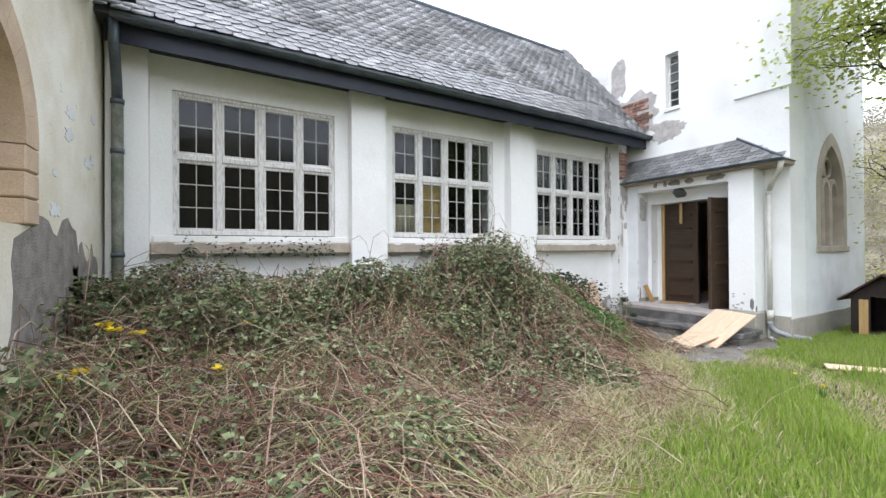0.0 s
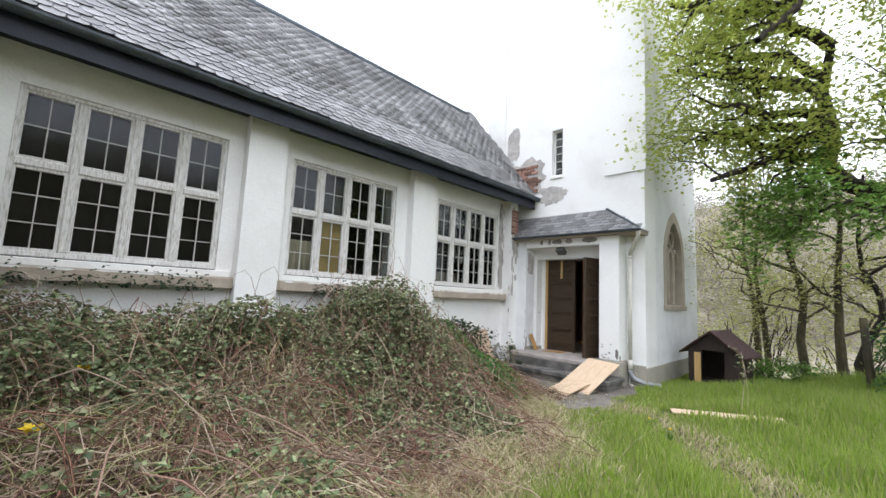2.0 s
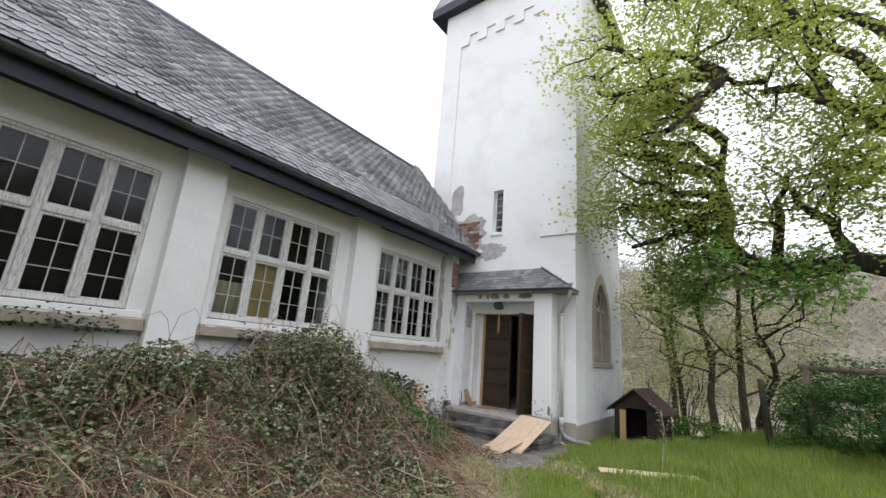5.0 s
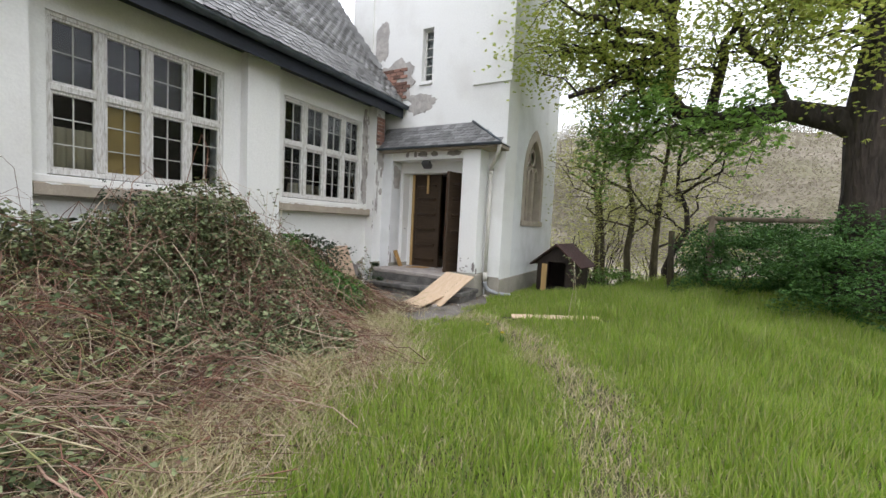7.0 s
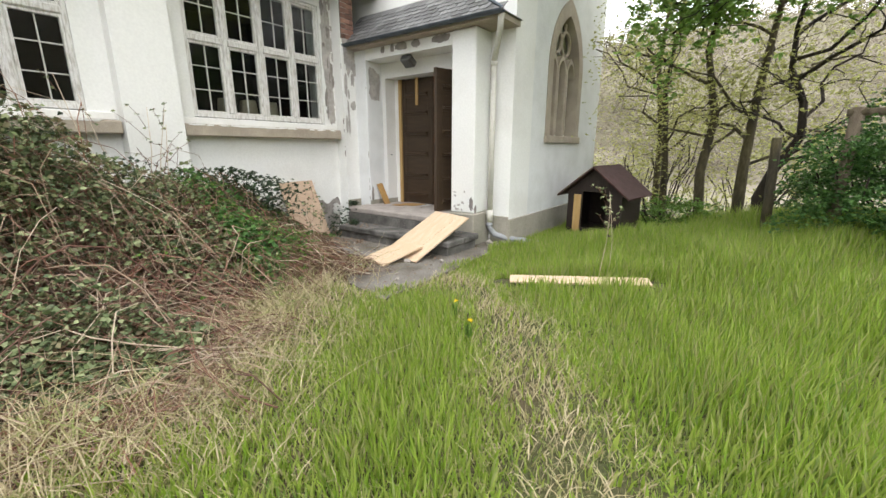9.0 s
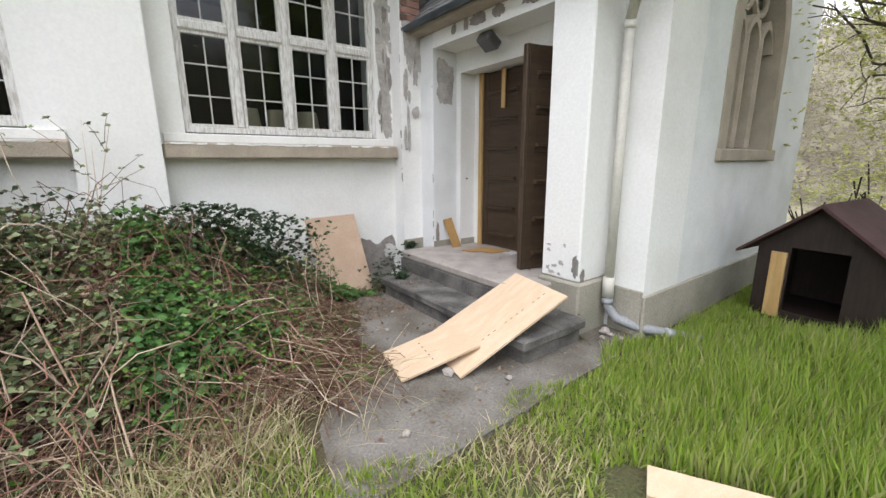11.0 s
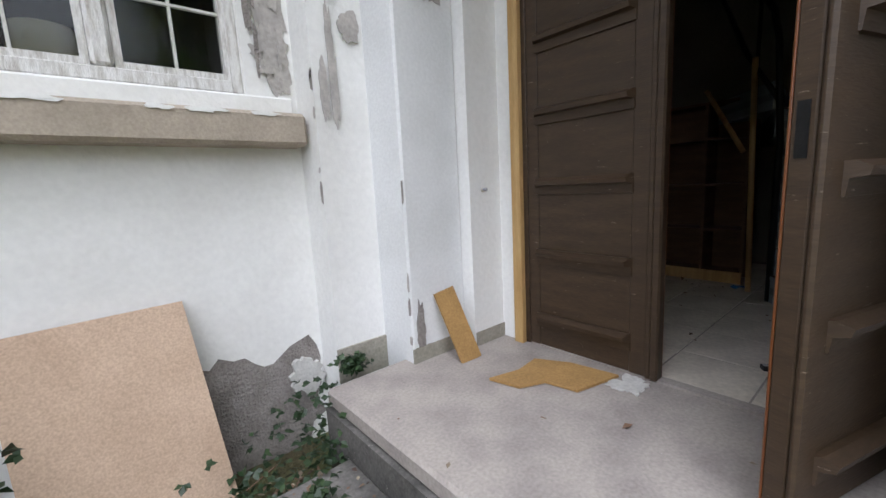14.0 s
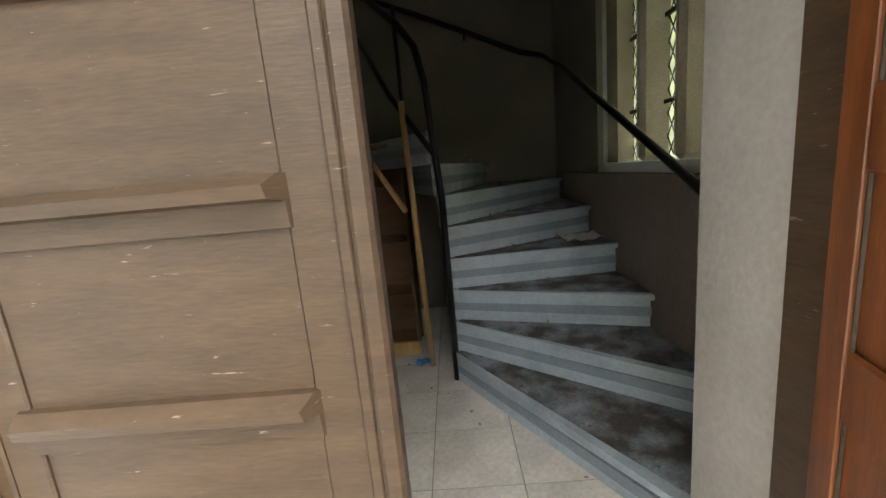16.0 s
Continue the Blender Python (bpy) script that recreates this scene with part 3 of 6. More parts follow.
def half_gutter(name, p0, p1, r, mat, label):
    """An open half-round gutter with thickness and brackets."""
    bm = bmesh.new()
    p0, p1 = Vector(p0), Vector(p1)
    d = (p1 - p0).normalized()
    s = Vector((-d.y, d.x, 0))
    n = 8
    rings = []
    for p in (p0, p1):
        rings.append([bm.verts.new(p + (s * math.cos(a) + Vector((0, 0, 1)) * math.sin(a)) * q) for q, seq in ((r, range(n + 1)), (r * 0.92, range(n, -1, -1))) for a in (math.pi + math.pi * k / n for k in seq)])
    m = len(rings[0])
    for k in range(m):
        bm.faces.new((rings[0][k], rings[0][(k + 1) % m], rings[1][(k + 1) % m], rings[1][k]))
    bm.faces.new(rings[0])
    bm.faces.new(rings[1][::-1])
    g = thing(name, label, "gutter")
    part("channel", bm, mat, g, smooth=False)
    k = int((p1 - p0).length / 0.75)
    for i in range(1, k):
        q = p0 + (p1 - p0) * i / k
        bm = bmesh.new()
        add_tube(bm, [q + (s * math.cos(a) + Vector((0, 0, 1)) * math.sin(a)) * (r * 1.06) for a in (math.pi + math.pi * j / 8 for j in range(9))], 0.008, 4)
        part("bracket", bm, mat, g)
    return g


half_gutter("gutter", (-9.55, -0.665, 4.0), (0.74, -0.665, 4.0), 0.085, ZINC, "weathered dark zinc gutter along the eaves")

# roof deck under the slates
EY, EZ, RY, RZ = -0.69, 4.02, 1.75, 6.98
SL = Vector((0, RY - EY, RZ - EZ))
SLEN = SL.length
SU = SL.normalized()
SN = Vector((0, -SU.z, SU.y))
roof = thing("roof", "grey slate roof of the nave with lichen, base paled for sky glare", "roof", kind="structure")
bm = bmesh.new()
X0, X1 = -12.5, 0.72
add_prism(bm, [(EY + 0.03, EZ - 0.03), (RY, RZ - 0.03), (2 * RY - EY, EZ - 0.03)], lambda u, v, w: (X0 + w, u, v), X1 - X0)
part("deck", bm, SLATE, roof)
tube("ridge_cap", [(X0, RY, RZ - 0.02), (X1, RY, RZ - 0.02)], 0.09, ZINC, roof)

# ---- wing with the arched window ----
WX = -9.7
bm = bmesh.new()
AC, AR = -3.45, 0.94          # arch centre and radius
add_box(bm, (WX - 0.4, AC + AR, -1.0), (WX, -0.0, 4.3))
add_box(bm, (WX - 0.4, AC - AR, -1.0), (WX, AC + AR, 1.45))
add_box(bm, (WX - 0.4, -5.2, -1.0), (WX, AC - AR, 4.3))
arch = [(AC + AR * math.cos(a), 2.0 + AR * math.sin(a)) for a in (math.pi * k / 16 for k in range(17))]
over_arch(bm, arch, 4.3, lambda u, v, w: (WX - w, u, v), 0.4)
wing = structure(part("wall_wing", bm, PLASTER_OLD), "yellowed peeling plaster wall of the side wing", "wall")
arch_window = thing("window_arched", "arched window in a warm sandstone surround", "window", kind="structure")
for k in range(12):
    a0, a1 = math.pi * k / 12 + 0.0015, math.pi * (k + 1) / 12 - 0.0015
    bm = bmesh.new()
    o = [(AC + r * math.cos(a), 2.0 + r * math.sin(a)) for r, a in ((0.70, a0), (0.95, a0), (0.95, (a0 + a1) / 2), (0.95, a1), (0.70, a1), (0.70, (a0 + a1) / 2))]
    add_prism(bm, o, lambda u, v, w: (WX + 0.03 - w, u, v), 0.3)
    part("stone", bm, OLDSTONE, arch_window)
for sgn in (1, -1):
    for k in range(3):
        z0 = 1.45 + k * 0.183
        a, b = sorted((AC + sgn * 0.70, AC + sgn * 0.95))
        box("stone", (WX - 0.27, a, z0 + 0.004), (WX + 0.03, b, z0 + 0.18), OLDSTONE, arch_window, bevel=0.012)
box("pane", (WX - 0.22, AC - 0.70, 1.45), (WX - 0.2, AC + 0.70, 2.72), CREAM, arch_window)
bm = bmesh.new()
add_box(bm, (WX - 0.55, -5.4, 4.05), (WX + 0.42, -0.9, 4.2))
add_prism(bm, [(WX + 0.42, 4.2), (WX - 2.8, 7.2), (WX - 2.8, 4.2)], lambda u, v, w: (u, -5.4 + w, v), 4.6)
structure(part("roof_wing", bm, SOFFIT), "dark eaves and roof of the side wing", "roof")
structure(box("wall_wing_back", (-13.5, -5.2, -1.0), (-13.2, 3.6, 4.3), PLASTER), "white plastered back wall", "wall")
patch(wing, -1.70, -0.45, -0.4, 1.28, lambda u, v, w: (WX + w, u, v), 3, BARE, rough=0.35)
patch(wing, -3.0, -1.15, -0.4, 1.62, lambda u, v, w: (WX + w, u, v), 5, BARE, rough=0.2)
for k in range(7):
    u, v = -0.6 - 1.7 * random.random(), 1.5 + 1.4 * random.random()
    patch(wing, u, u + 0.10 + 0.2 * random.random(), v, v + 0.06 + 0.08 * random.random(), lambda u, v, w: (WX + w, u, v), 10 + k, ROUGHCAST, "peeling_flake", 0.006, 0.6)

dp = thing("downpipe", "mossy grey metal downpipe in the wall corner", "downpipe")
tube("swan_neck", [(-9.52, -0.66, 3.93), (-9.52, -0.65, 3.66), (-9.53, -0.42, 3.36), (-9.53, -0.36, 3.08)], 0.055, ZINC, dp)
tube("pipe", [(-9.53, -0.36, 3.12), (-9.53, -0.37, -0.5)], 0.06, PIPE_OLD, dp)
for z in (3.05, 2.45, 1.2):
    tube("collar", [(-9.53, -0.36, z), (-9.53, -0.36, z + 0.06)], 0.07, ZINC, dp)

# ---- tower ----
TX0, TX1, TY0, TY1, TZ = 0.74, 4.95, -3.39, 1.15, 12.85
IX0, IX1, IY0, IY1 = 1.42, 4.42, -2.86, 0.2
DY0, DY1, DZ = -2.41, -0.79, 2.34          # doorway
SY0, SY1, SZ0, SZ1 = -1.37, -1.06, 4.56, 5.82     # slit window
bm = bmesh.new()
add_box(bm, (TX0, -0.68, -1.0), (1.0, TY1, DZ))
add_box(bm, (1.0, DY1, -1.0), (IX0, TY1, DZ))
add_box(bm, (TX0, TY0, -1.0), (IX0, DY0, DZ))
add_box(bm, (TX0, TY0, DZ), (IX0, TY1, SZ0))
add_box(bm, (TX0, TY0, SZ0), (IX0, SY0, SZ1))
add_box(bm, (TX0, SY1, SZ0), (IX0, TY1, SZ1))
add_box(bm, (TX0, TY0, SZ1), (IX0, TY1, TZ))
structure(part("wall_tower_front", bm, PLASTER), "white plastered tower wall with the doorway", "wall")
GX0, GX1, GZ0, GZS = 1.98, 3.70, 1.30, 2.45          # pointed window


def pointed(cx, half, zs, rise, n=10):
    """Outline of a pointed arch from its right springing to its left."""
    pts = []
    R = (half * half + rise * rise) / (2 * half)
    for k in range(n + 1):
        a = math.asin(rise / R) * k / n
        pts.append((cx + half - R + R * math.cos(a), zs + R * math.sin(a)))
    return pts + [(2 * cx - x, z) for x, z in pts[-2::-1]]


gcx, gh = (GX0 + GX1) / 2, (GX1 - GX0) / 2
GR = 1.25
bm = bmesh.new()
add_box(bm, (IX0, TY0, -1.0), (GX0, IY0, TZ))
add_box(bm, (GX1, TY0, -1.0), (TX1, IY0, TZ))
add_box(bm, (GX0, TY0, -1.0), (GX1, IY0, GZ0))
add_box(bm, (GX0, TY0, 4.4), (GX1, IY0, TZ))
ol = pointed(gcx, gh, GZS, GR)
over_arch(bm, ol, 4.4, lambda u, v, w: (u, TY0 + w, v), IY0 - TY0)
tower_side = structure(part("wall_tower_side", bm, ROUGHCAST), "pale roughcast tower wall with a pointed window", "wall")
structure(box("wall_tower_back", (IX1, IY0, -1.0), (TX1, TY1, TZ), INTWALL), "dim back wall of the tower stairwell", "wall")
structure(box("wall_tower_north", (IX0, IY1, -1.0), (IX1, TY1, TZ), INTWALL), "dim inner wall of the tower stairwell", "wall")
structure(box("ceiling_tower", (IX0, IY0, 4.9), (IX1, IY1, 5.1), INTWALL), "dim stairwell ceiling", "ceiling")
structure(box("roof_tower", (TX0 - 0.35, TY0 - 0.35, TZ), (TX1 + 0.35, TY1 + 0.5, TZ + 0.35), SOFFIT), "dark overhanging tower eaves", "roof")
bm = bmesh.new()
add_prism(bm, [(TY0 - 0.35, TZ + 0.35), (TY1 + 0.5, TZ + 0.35), ((TY0 + TY1) / 2, TZ + 4)], lambda u, v, w: (TX0 - 0.35 + w, u, v), TX1 - TX0 + 0.7)
structure(part("tower_spire", bm, SLATE), "dark slate saddle roof of the tower", "roof")
# corner strips and the stepped frieze
bm = bmesh.new()
add_box(bm, (TX0 - 0.05, TY0 - 0.05, 4.3), (TX0 - 0.001, -2.5, TZ - 0.001))
add_box(bm, (TX0 - 0.05, 0.48, 4.3), (TX0 - 0.001, TY1, TZ - 0.001))
n = 9
for k in range(n):
    y0 = -2.499 + (0.478 + 2.499) * k / n
    y1 = -2.499 + (0.478 + 2.499) * (k + 1) / n
    add_box(bm, (TX0 - 0.05, y0, 11.70 - (0.35 if k % 2 == 0 else 0.0)), (TX0 - 0.001, y1, TZ - 0.001))
structure(part("tower_strip", bm, PLASTER), "white plastered corner strips and stepped frieze", "trim")

slit = thing("window_slit", "narrow slit window with glazing bars in the tower", "window", kind="structure")
bm = bmesh.new()
for lo, hi in (((TX0 + 0.14, SY0, SZ0), (TX0 + 0.2, SY0 + 0.04, SZ1)), ((TX0 + 0.14, SY1 - 0.04, SZ0), (TX0 + 0.2, SY1, SZ1)),
               ((TX0 + 0.14, SY0 + 0.04, SZ0), (TX0 + 0.2, SY1 - 0.04, SZ0 + 0.04)), ((TX0 + 0.14, SY0 + 0.04, SZ1 - 0.04), (TX0 + 0.2, SY1 - 0.04, SZ1))):
    add_box(bm, lo, hi)
part("window_frame", bm, WINPAINT, slit)
bm = bmesh.new()
for k in range(1, 6):
    z = SZ0 + (SZ1 - SZ0) * k / 6
    add_box(bm, (TX0 + 0.15, SY0 + 0.04, z - 0.01), (TX0 + 0.17, SY1 - 0.04, z + 0.01))
part("glazing_bar", bm, BARPAINT, slit)
box("pane", (TX0 + 0.175, SY0 + 0.04, SZ0 + 0.04), (TX0 + 0.18, SY1 - 0.04, SZ1 - 0.04), GLASS, slit)
box("window_sill", (TX0 - 0.04, SY0 - 0.03, SZ0 - 0.09), (TX0 + 0.13, SY1 + 0.03, SZ0 - 0.003), PLASTER, slit, bevel=0.01)

gw = thing("window_gothic", "pointed stone tracery window with leaded lights", "window", kind="structure")


def ring_prism(outer, inner, y0, depth, name, mat, parent):
    bm = bmesh.new()
    n = len(outer)
    rows = [[bm.verts.new((u, y0 + w, v)) for u, v in o] for o, w in ((outer, 0), (inner, 0), (inner, depth), (outer, depth))]
    for a, b in zip(rows, rows[1:] + rows[:1]):
        for i in range(n - 1):
            bm.faces.new((a[i], a[i + 1], b[i + 1], b[i]))
    for i in (0, n - 1):
        bm.faces.new([r[i] for r in rows])
    return part(name, bm, mat, parent)


o1 = [(GX1 - 0.002, GZ0)] + pointed(gcx, gh - 0.002, GZS, GR - 0.003) + [(GX0 + 0.002, GZ0)]
i1 = [(GX1 - 0.20, GZ0)] + pointed(gcx, gh - 0.20, GZS, GR - 0.28) + [(GX0 + 0.20, GZ0)]
ring_prism(o1, i1, TY0 - 0.012, 0.36, "stone_surround", SANDSTONE, gw)
box("window_sill", (GX0 - 0.02, TY0 - 0.05, GZ0 - 0.13), (GX1 + 0.02, TY0 + 0.25, GZ0 - 0.002), SANDSTONE, gw, bevel=0.01)
ix0, ix1 = GX0 + 0.2, GX1 - 0.2
lw = (ix1 - ix0) / 3
for k in (1, 2):
    box("mullion", (ix0 + k * lw - 0.045, TY0 + 0.06, GZ0), (ix0 + k * lw + 0.045, TY0 + 0.40, GZS + 0.1), SANDSTONE, gw, bevel=0.03)
for k in range(3):
    c = ix0 + (k + 0.5) * lw
    o = pointed(c, lw / 2, GZS - 0.02, 0.34, 6)
    i = pointed(c, lw / 2 - 0.05, GZS - 0.02, 0.25, 6)
    ring_prism(o, i, TY0 + 0.08, 0.14, "tracery", SANDSTONE, gw)
for cx, cz, r in ((gcx - lw * 0.52, GZS + 0.55, 0.21), (gcx + lw * 0.52, GZS + 0.55, 0.21), (gcx, GZS + 0.84, 0.18)):
    bm = bmesh.new()
    add_tube(bm, [(cx + r * math.cos(a), TY0 + 0.15, cz + r * math.sin(a)) for a in (2 * math.pi * k / 14 for k in range(15))], 0.035, 6)
    part("tracery", bm, SANDSTONE, gw)
bm = bmesh.new()
add_prism(bm, i1, lambda u, v, w: (u, TY0 + 0.22 + w, v), 0.006)
bmesh.ops.triangulate(bm, faces=[f for f in bm.faces if len(f.verts) > 4])
pn = part("pane", bm, LEADGLASS, gw)
pn.visible_shadow = False
bm = bmesh.new()
for k in range(-16, 26):
    for s in (1, -1):
        z0, x0 = GZ0 + k * 0.14, ix0
        pts = []
        for j in range(41):
            x = x0 + (ix1 - x0) * j / 40
            z = z0 + s * (x - gcx) * 1.65
            hit = GZ0 < z < GZS + (GR - 0.3) * max(0.0, 1 - abs(x - gcx) / (gh - 0.2)) ** 0.75
            pts.append((x, z) if hit else None)
        ok = [p for p in pts if p]
        if len(ok) > 2:
            add_tube(bm, [(ok[0][0], TY0 + 0.235, ok[0][1]), (ok[-1][0], TY0 + 0.235, ok[-1][1])], 0.0042, 4)
part("lead", bm, BLACKIRON, gw)
bm = bmesh.new()
for z in (1.65, 2.15):
    add_box(bm, (ix0, TY0 + 0.24, z - 0.012), (ix1, TY0 + 0.26, z + 0.012))
part("iron_bar", bm, BLACKIRON, gw)

# plinths
bm = bmesh.new()
add_box(bm, (TX0 - 0.035, TY0 - 0.035, -1.0), (TX1 + 0.03, TY0 - 0.001, -0.06), bevel=0.012)
add_box(bm, (TX0 - 0.035, TY0 - 0.001, -1.0), (TX0 - 0.001, -3.07, -0.02), bevel=0.008)
structure(part("plinth", bm, PLINTH), "grey-brown rendered plinth of the tower", "plinth")
brick_wall = structure(box("brick_patch", (TX0 - 0.012, -0.5, 4.15), (TX0 - 0.001, 0.05, 4.95), BARE), "exposed brickwork where the plaster fell away", "brickwork")
patch(brick_wall, -0.9, 0.4, 4.0, 5.2, lambda u, v, w: (TX0 - 0.014 - w, u, v), 21, PEEL, rough=0.25)
patch(brick_wall, -0.05, 0.42, 5.2, 6.2, lambda u, v, w: (TX0 - 0.003 - w, u, v), 22, PEEL, rough=0.25)
patch(brick_wall, -1.6, -0.6, 3.75, 4.3, lambda u, v, w: (TX0 - 0.002 - w, u, v), 23, PEEL, rough=0.4)
for r in range(10):
    for c in range(5):
        y = -0.75 + c * 0.21 + (r % 2) * 0.1
        z = 4.12 + r * 0.085
        if abs(y + 0.25) + 0.4 * random.random() < 0.62:
            box("brick", (TX0 - 0.045, y, z), (TX0 - 0.019, y + 0.195, z + 0.07), BRICK, brick_wall)
quoin = structure(box("brick_quoin", (0.03, -0.322, 2.95), (0.32, -0.3105, 3.62), BARE), "exposed brick corner below the gutter end", "brickwork")
for r in range(8):
    for c in range(2):
        w0 = (0.19, 0.09)[c] if r % 2 else (0.09, 0.19)[c]
        x0 = 0.035 if c == 0 else 0.315 - w0
        box("brick", (x0, -0.338, 2.955 + r * 0.083), (x0 + w0, -0.3225, 3.025 + r * 0.083), BRICK, quoin)
# peeling on the nave's end strip
for k, (u0, u1, v0, v1) in enumerate([(-0.21, 0.0, 2.2, 3.65), (-0.2, 0.0, 1.6, 2.5), (-0.15, 0.0, 1.5, 1.9)]):
    patch(nave_wall, u0, u1, v0, v1, lambda u, v, w: (u, -0.081 - 0.0035 * k - w, v), 30 + k, PEEL, rough=0.45)
for k in range(36):
    u, v = random.uniform(-0.22, -0.03), 1.5 + 2.1 * random.random()
    patch(nave_wall, u, u + random.uniform(0.02, 0.09), v, v + random.uniform(0.05, 0.3), lambda u, v, w: (u, -0.0925 - 0.0003 * k - w, v), 400 + k, PEEL if k % 3 else BARE, "peeling_flake", 0.002, 0.6, 20)
for k in range(30):
    v = 1.3 + 2.2 * random.random()
    u = 0.03 + 0.22 * random.random()
    patch(nave_wall, u, u + 0.04 + 0.10 * random.random(), v, v + 0.1 + 0.5 * random.random(), lambda u, v, w: (u, -0.312 - 0.0007 * k - w, v), 40 + k, PEEL, "peeling_flake", rough=0.3)
patch(nave_wall, -0.84, 0.02, -0.75, 0.17, lambda u, v, w: (u, -0.081 - w, v), 60, BARE, rough=0.3)
patch(nave_wall, -0.20, 0.02, -0.20, 0.02, lambda u, v, w: (u, -0.088 - w, v), 61, WHITEFLAKE, "loose_plaster", 0.03, 0.4)
for sx in (-6.3, -3.0):
    patch(nave_wall, sx - 0.3, sx + 0.3, -0.2, 0.62, lambda u, v, w: (u, -0.375 - w, v), 62 + sx, BARE, rough=0.35)

# ---- porch ----
porch = thing("porch", "white plastered porch with a sheltered doorway", "porch", kind="structure")
bm = bmesh.new()
add_box(bm, (0.33, -0.60, -0.3), (TX0 - 0.002, -0.079, 2.78), bevel=0.012)
part("jamb_wall", bm, ROUGHCAST, porch)
for k in range(6):
    z = 0.1 + 2.4 * random.random() ** 1.4
    hgt = random.uniform(0.03, 0.13)
    patch(porch, -0.602, -0.602 + random.uniform(0.012, 0.03), z, z + hgt, lambda u, v, w: (0.329 - w, u, v), 110 + k * 3, PEEL if k % 3 else BARE, "edge_chip", 0.003, 0.3, 16)
    z = 0.1 + 2.4 * random.random() ** 1.4
    patch(porch, -0.312, -0.312 + random.uniform(0.012, 0.035), z, z + hgt, lambda u, v, w: (0.019 - w, u, v), 130 + k, PEEL if k % 3 else BARE, "edge_chip", 0.003, 0.3, 16)
bm = bmesh.new()
add_box(bm, (0.29, -2.99, 0.05), (TX0 - 0.002, -2.55, 2.78), bevel=0.015)
pil = part("pillar", bm, PLASTER, porch)
box("pillar_base", (0.25, -3.03, -0.6), (TX0 - 0.002, -2.53, 0.048), PLINTH, porch, bevel=0.02)
box("lintel", (0.34, -2.548, 2.60), (TX0 - 0.002, -0.602, 2.78), PLASTER, porch)
for k in range(9):
    u, v = random.uniform(-2.92, -2.58), 0.07 + 0.34 * random.random() ** 1.6
    patch(pil, u, u + random.uniform(0.02, 0.09), v, v + random.uniform(0.02, 0.06), lambda u, v, w: (0.2885 - 0.0003 * k - w, u, v), 300 + k, PEEL, "peeling_flake", 0.002, 0.7, 18)
patch(pil, -2.98, -2.91, 0.10, 0.30, lambda u, v, w: (0.289 - w, u, v), 72, BARE, rough=0.5)
patch(pil, 0.31, 0.38, 0.02, 0.18, lambda u, v, w: (u, -2.991 - w, v), 73, BARE, rough=0.5)
for k in range(9):
    y = -2.5 + 1.9 * random.random()
    patch(porch, y, y + 0.08 + 0.2 * random.random(), 2.66, 2.78, lambda u, v, w: (0.338 - 0.0007 * k - w, u, v), 80 + k, BARE, "peeling_flake", rough=0.35)
for k, (u0, u1, v0, v1) in enumerate([(0.40, 0.68, 1.9, 2.5), (0.36, 0.42, 0.02, 0.35), (0.40, 0.60, 0.0, 0.09)]):
    patch(porch, u0, u1, v0, v1, lambda u, v, w: (u, -0.602 - w, v), 90 + k, BARE if k else PEEL, rough=0.3)
bm = bmesh.new()
add_box(bm, (0.01, -0.325, -0.1), (0.34, -0.311, 0.10))
add_box(bm, (0.325, -0.61, -0.1), (0.74, -0.602, 0.085))
add_box(bm, (0.745, -0.69, 0.0), (1.0, -0.682, 0.085))
structure(part("skirting", bm, PLINTH), "grey render skirting along the porch walls", "skirting")
# porch roof, hipped at its free end
PE, PZ0, PZ1 = 0.13, 2.86, 3.48
bm = bmesh.new()
v = [bm.verts.new(p) for p in ((PE, -0.08, PZ0), (PE, -3.5, PZ0), (TX0 - 0.003, -3.5, PZ0), (TX0 - 0.003, -0.08, PZ0), (TX0 - 0.003, -2.55, PZ1), (TX0 - 0.003, -0.08, PZ1))]
for f in ((0, 1, 4, 5), (1, 2, 4), (0, 3, 2, 1), (0, 5, 3), (2, 3, 5, 4)):
    bm.faces.new([v[i] for i in f])
proof = thing("porch_roof", "small hipped slate roof over the porch", "roof", kind="structure")
part("deck", bm, SLATE, proof)
box("soffit", (PE + 0.02, -3.46, PZ0 - 0.075), (TX0 - 0.003, -0.09, PZ0 - 0.003), SANDSTONE, proof)
half_gutter("gutter", (PE - 0.035, -0.1, PZ0 - 0.0), (PE - 0.035, -3.52, PZ0 - 0.0), 0.05, ZINC, "narrow dark gutter along the porch eaves")

lamp = thing("wall_lamp", "grey metal floodlight hanging under the porch roof", "lamp")
box("arm", (0.47, -1.55, 2.52), (0.50, -1.5, 2.72), LAMPMETAL, lamp)
box("housing", (-0.10, -0.11, -0.06), (0.10, 0.11, 0.06), LAMPMETAL, lamp, m=pose(0.46, -1.52, 2.50, 0, 35, 0), bevel=0.02)

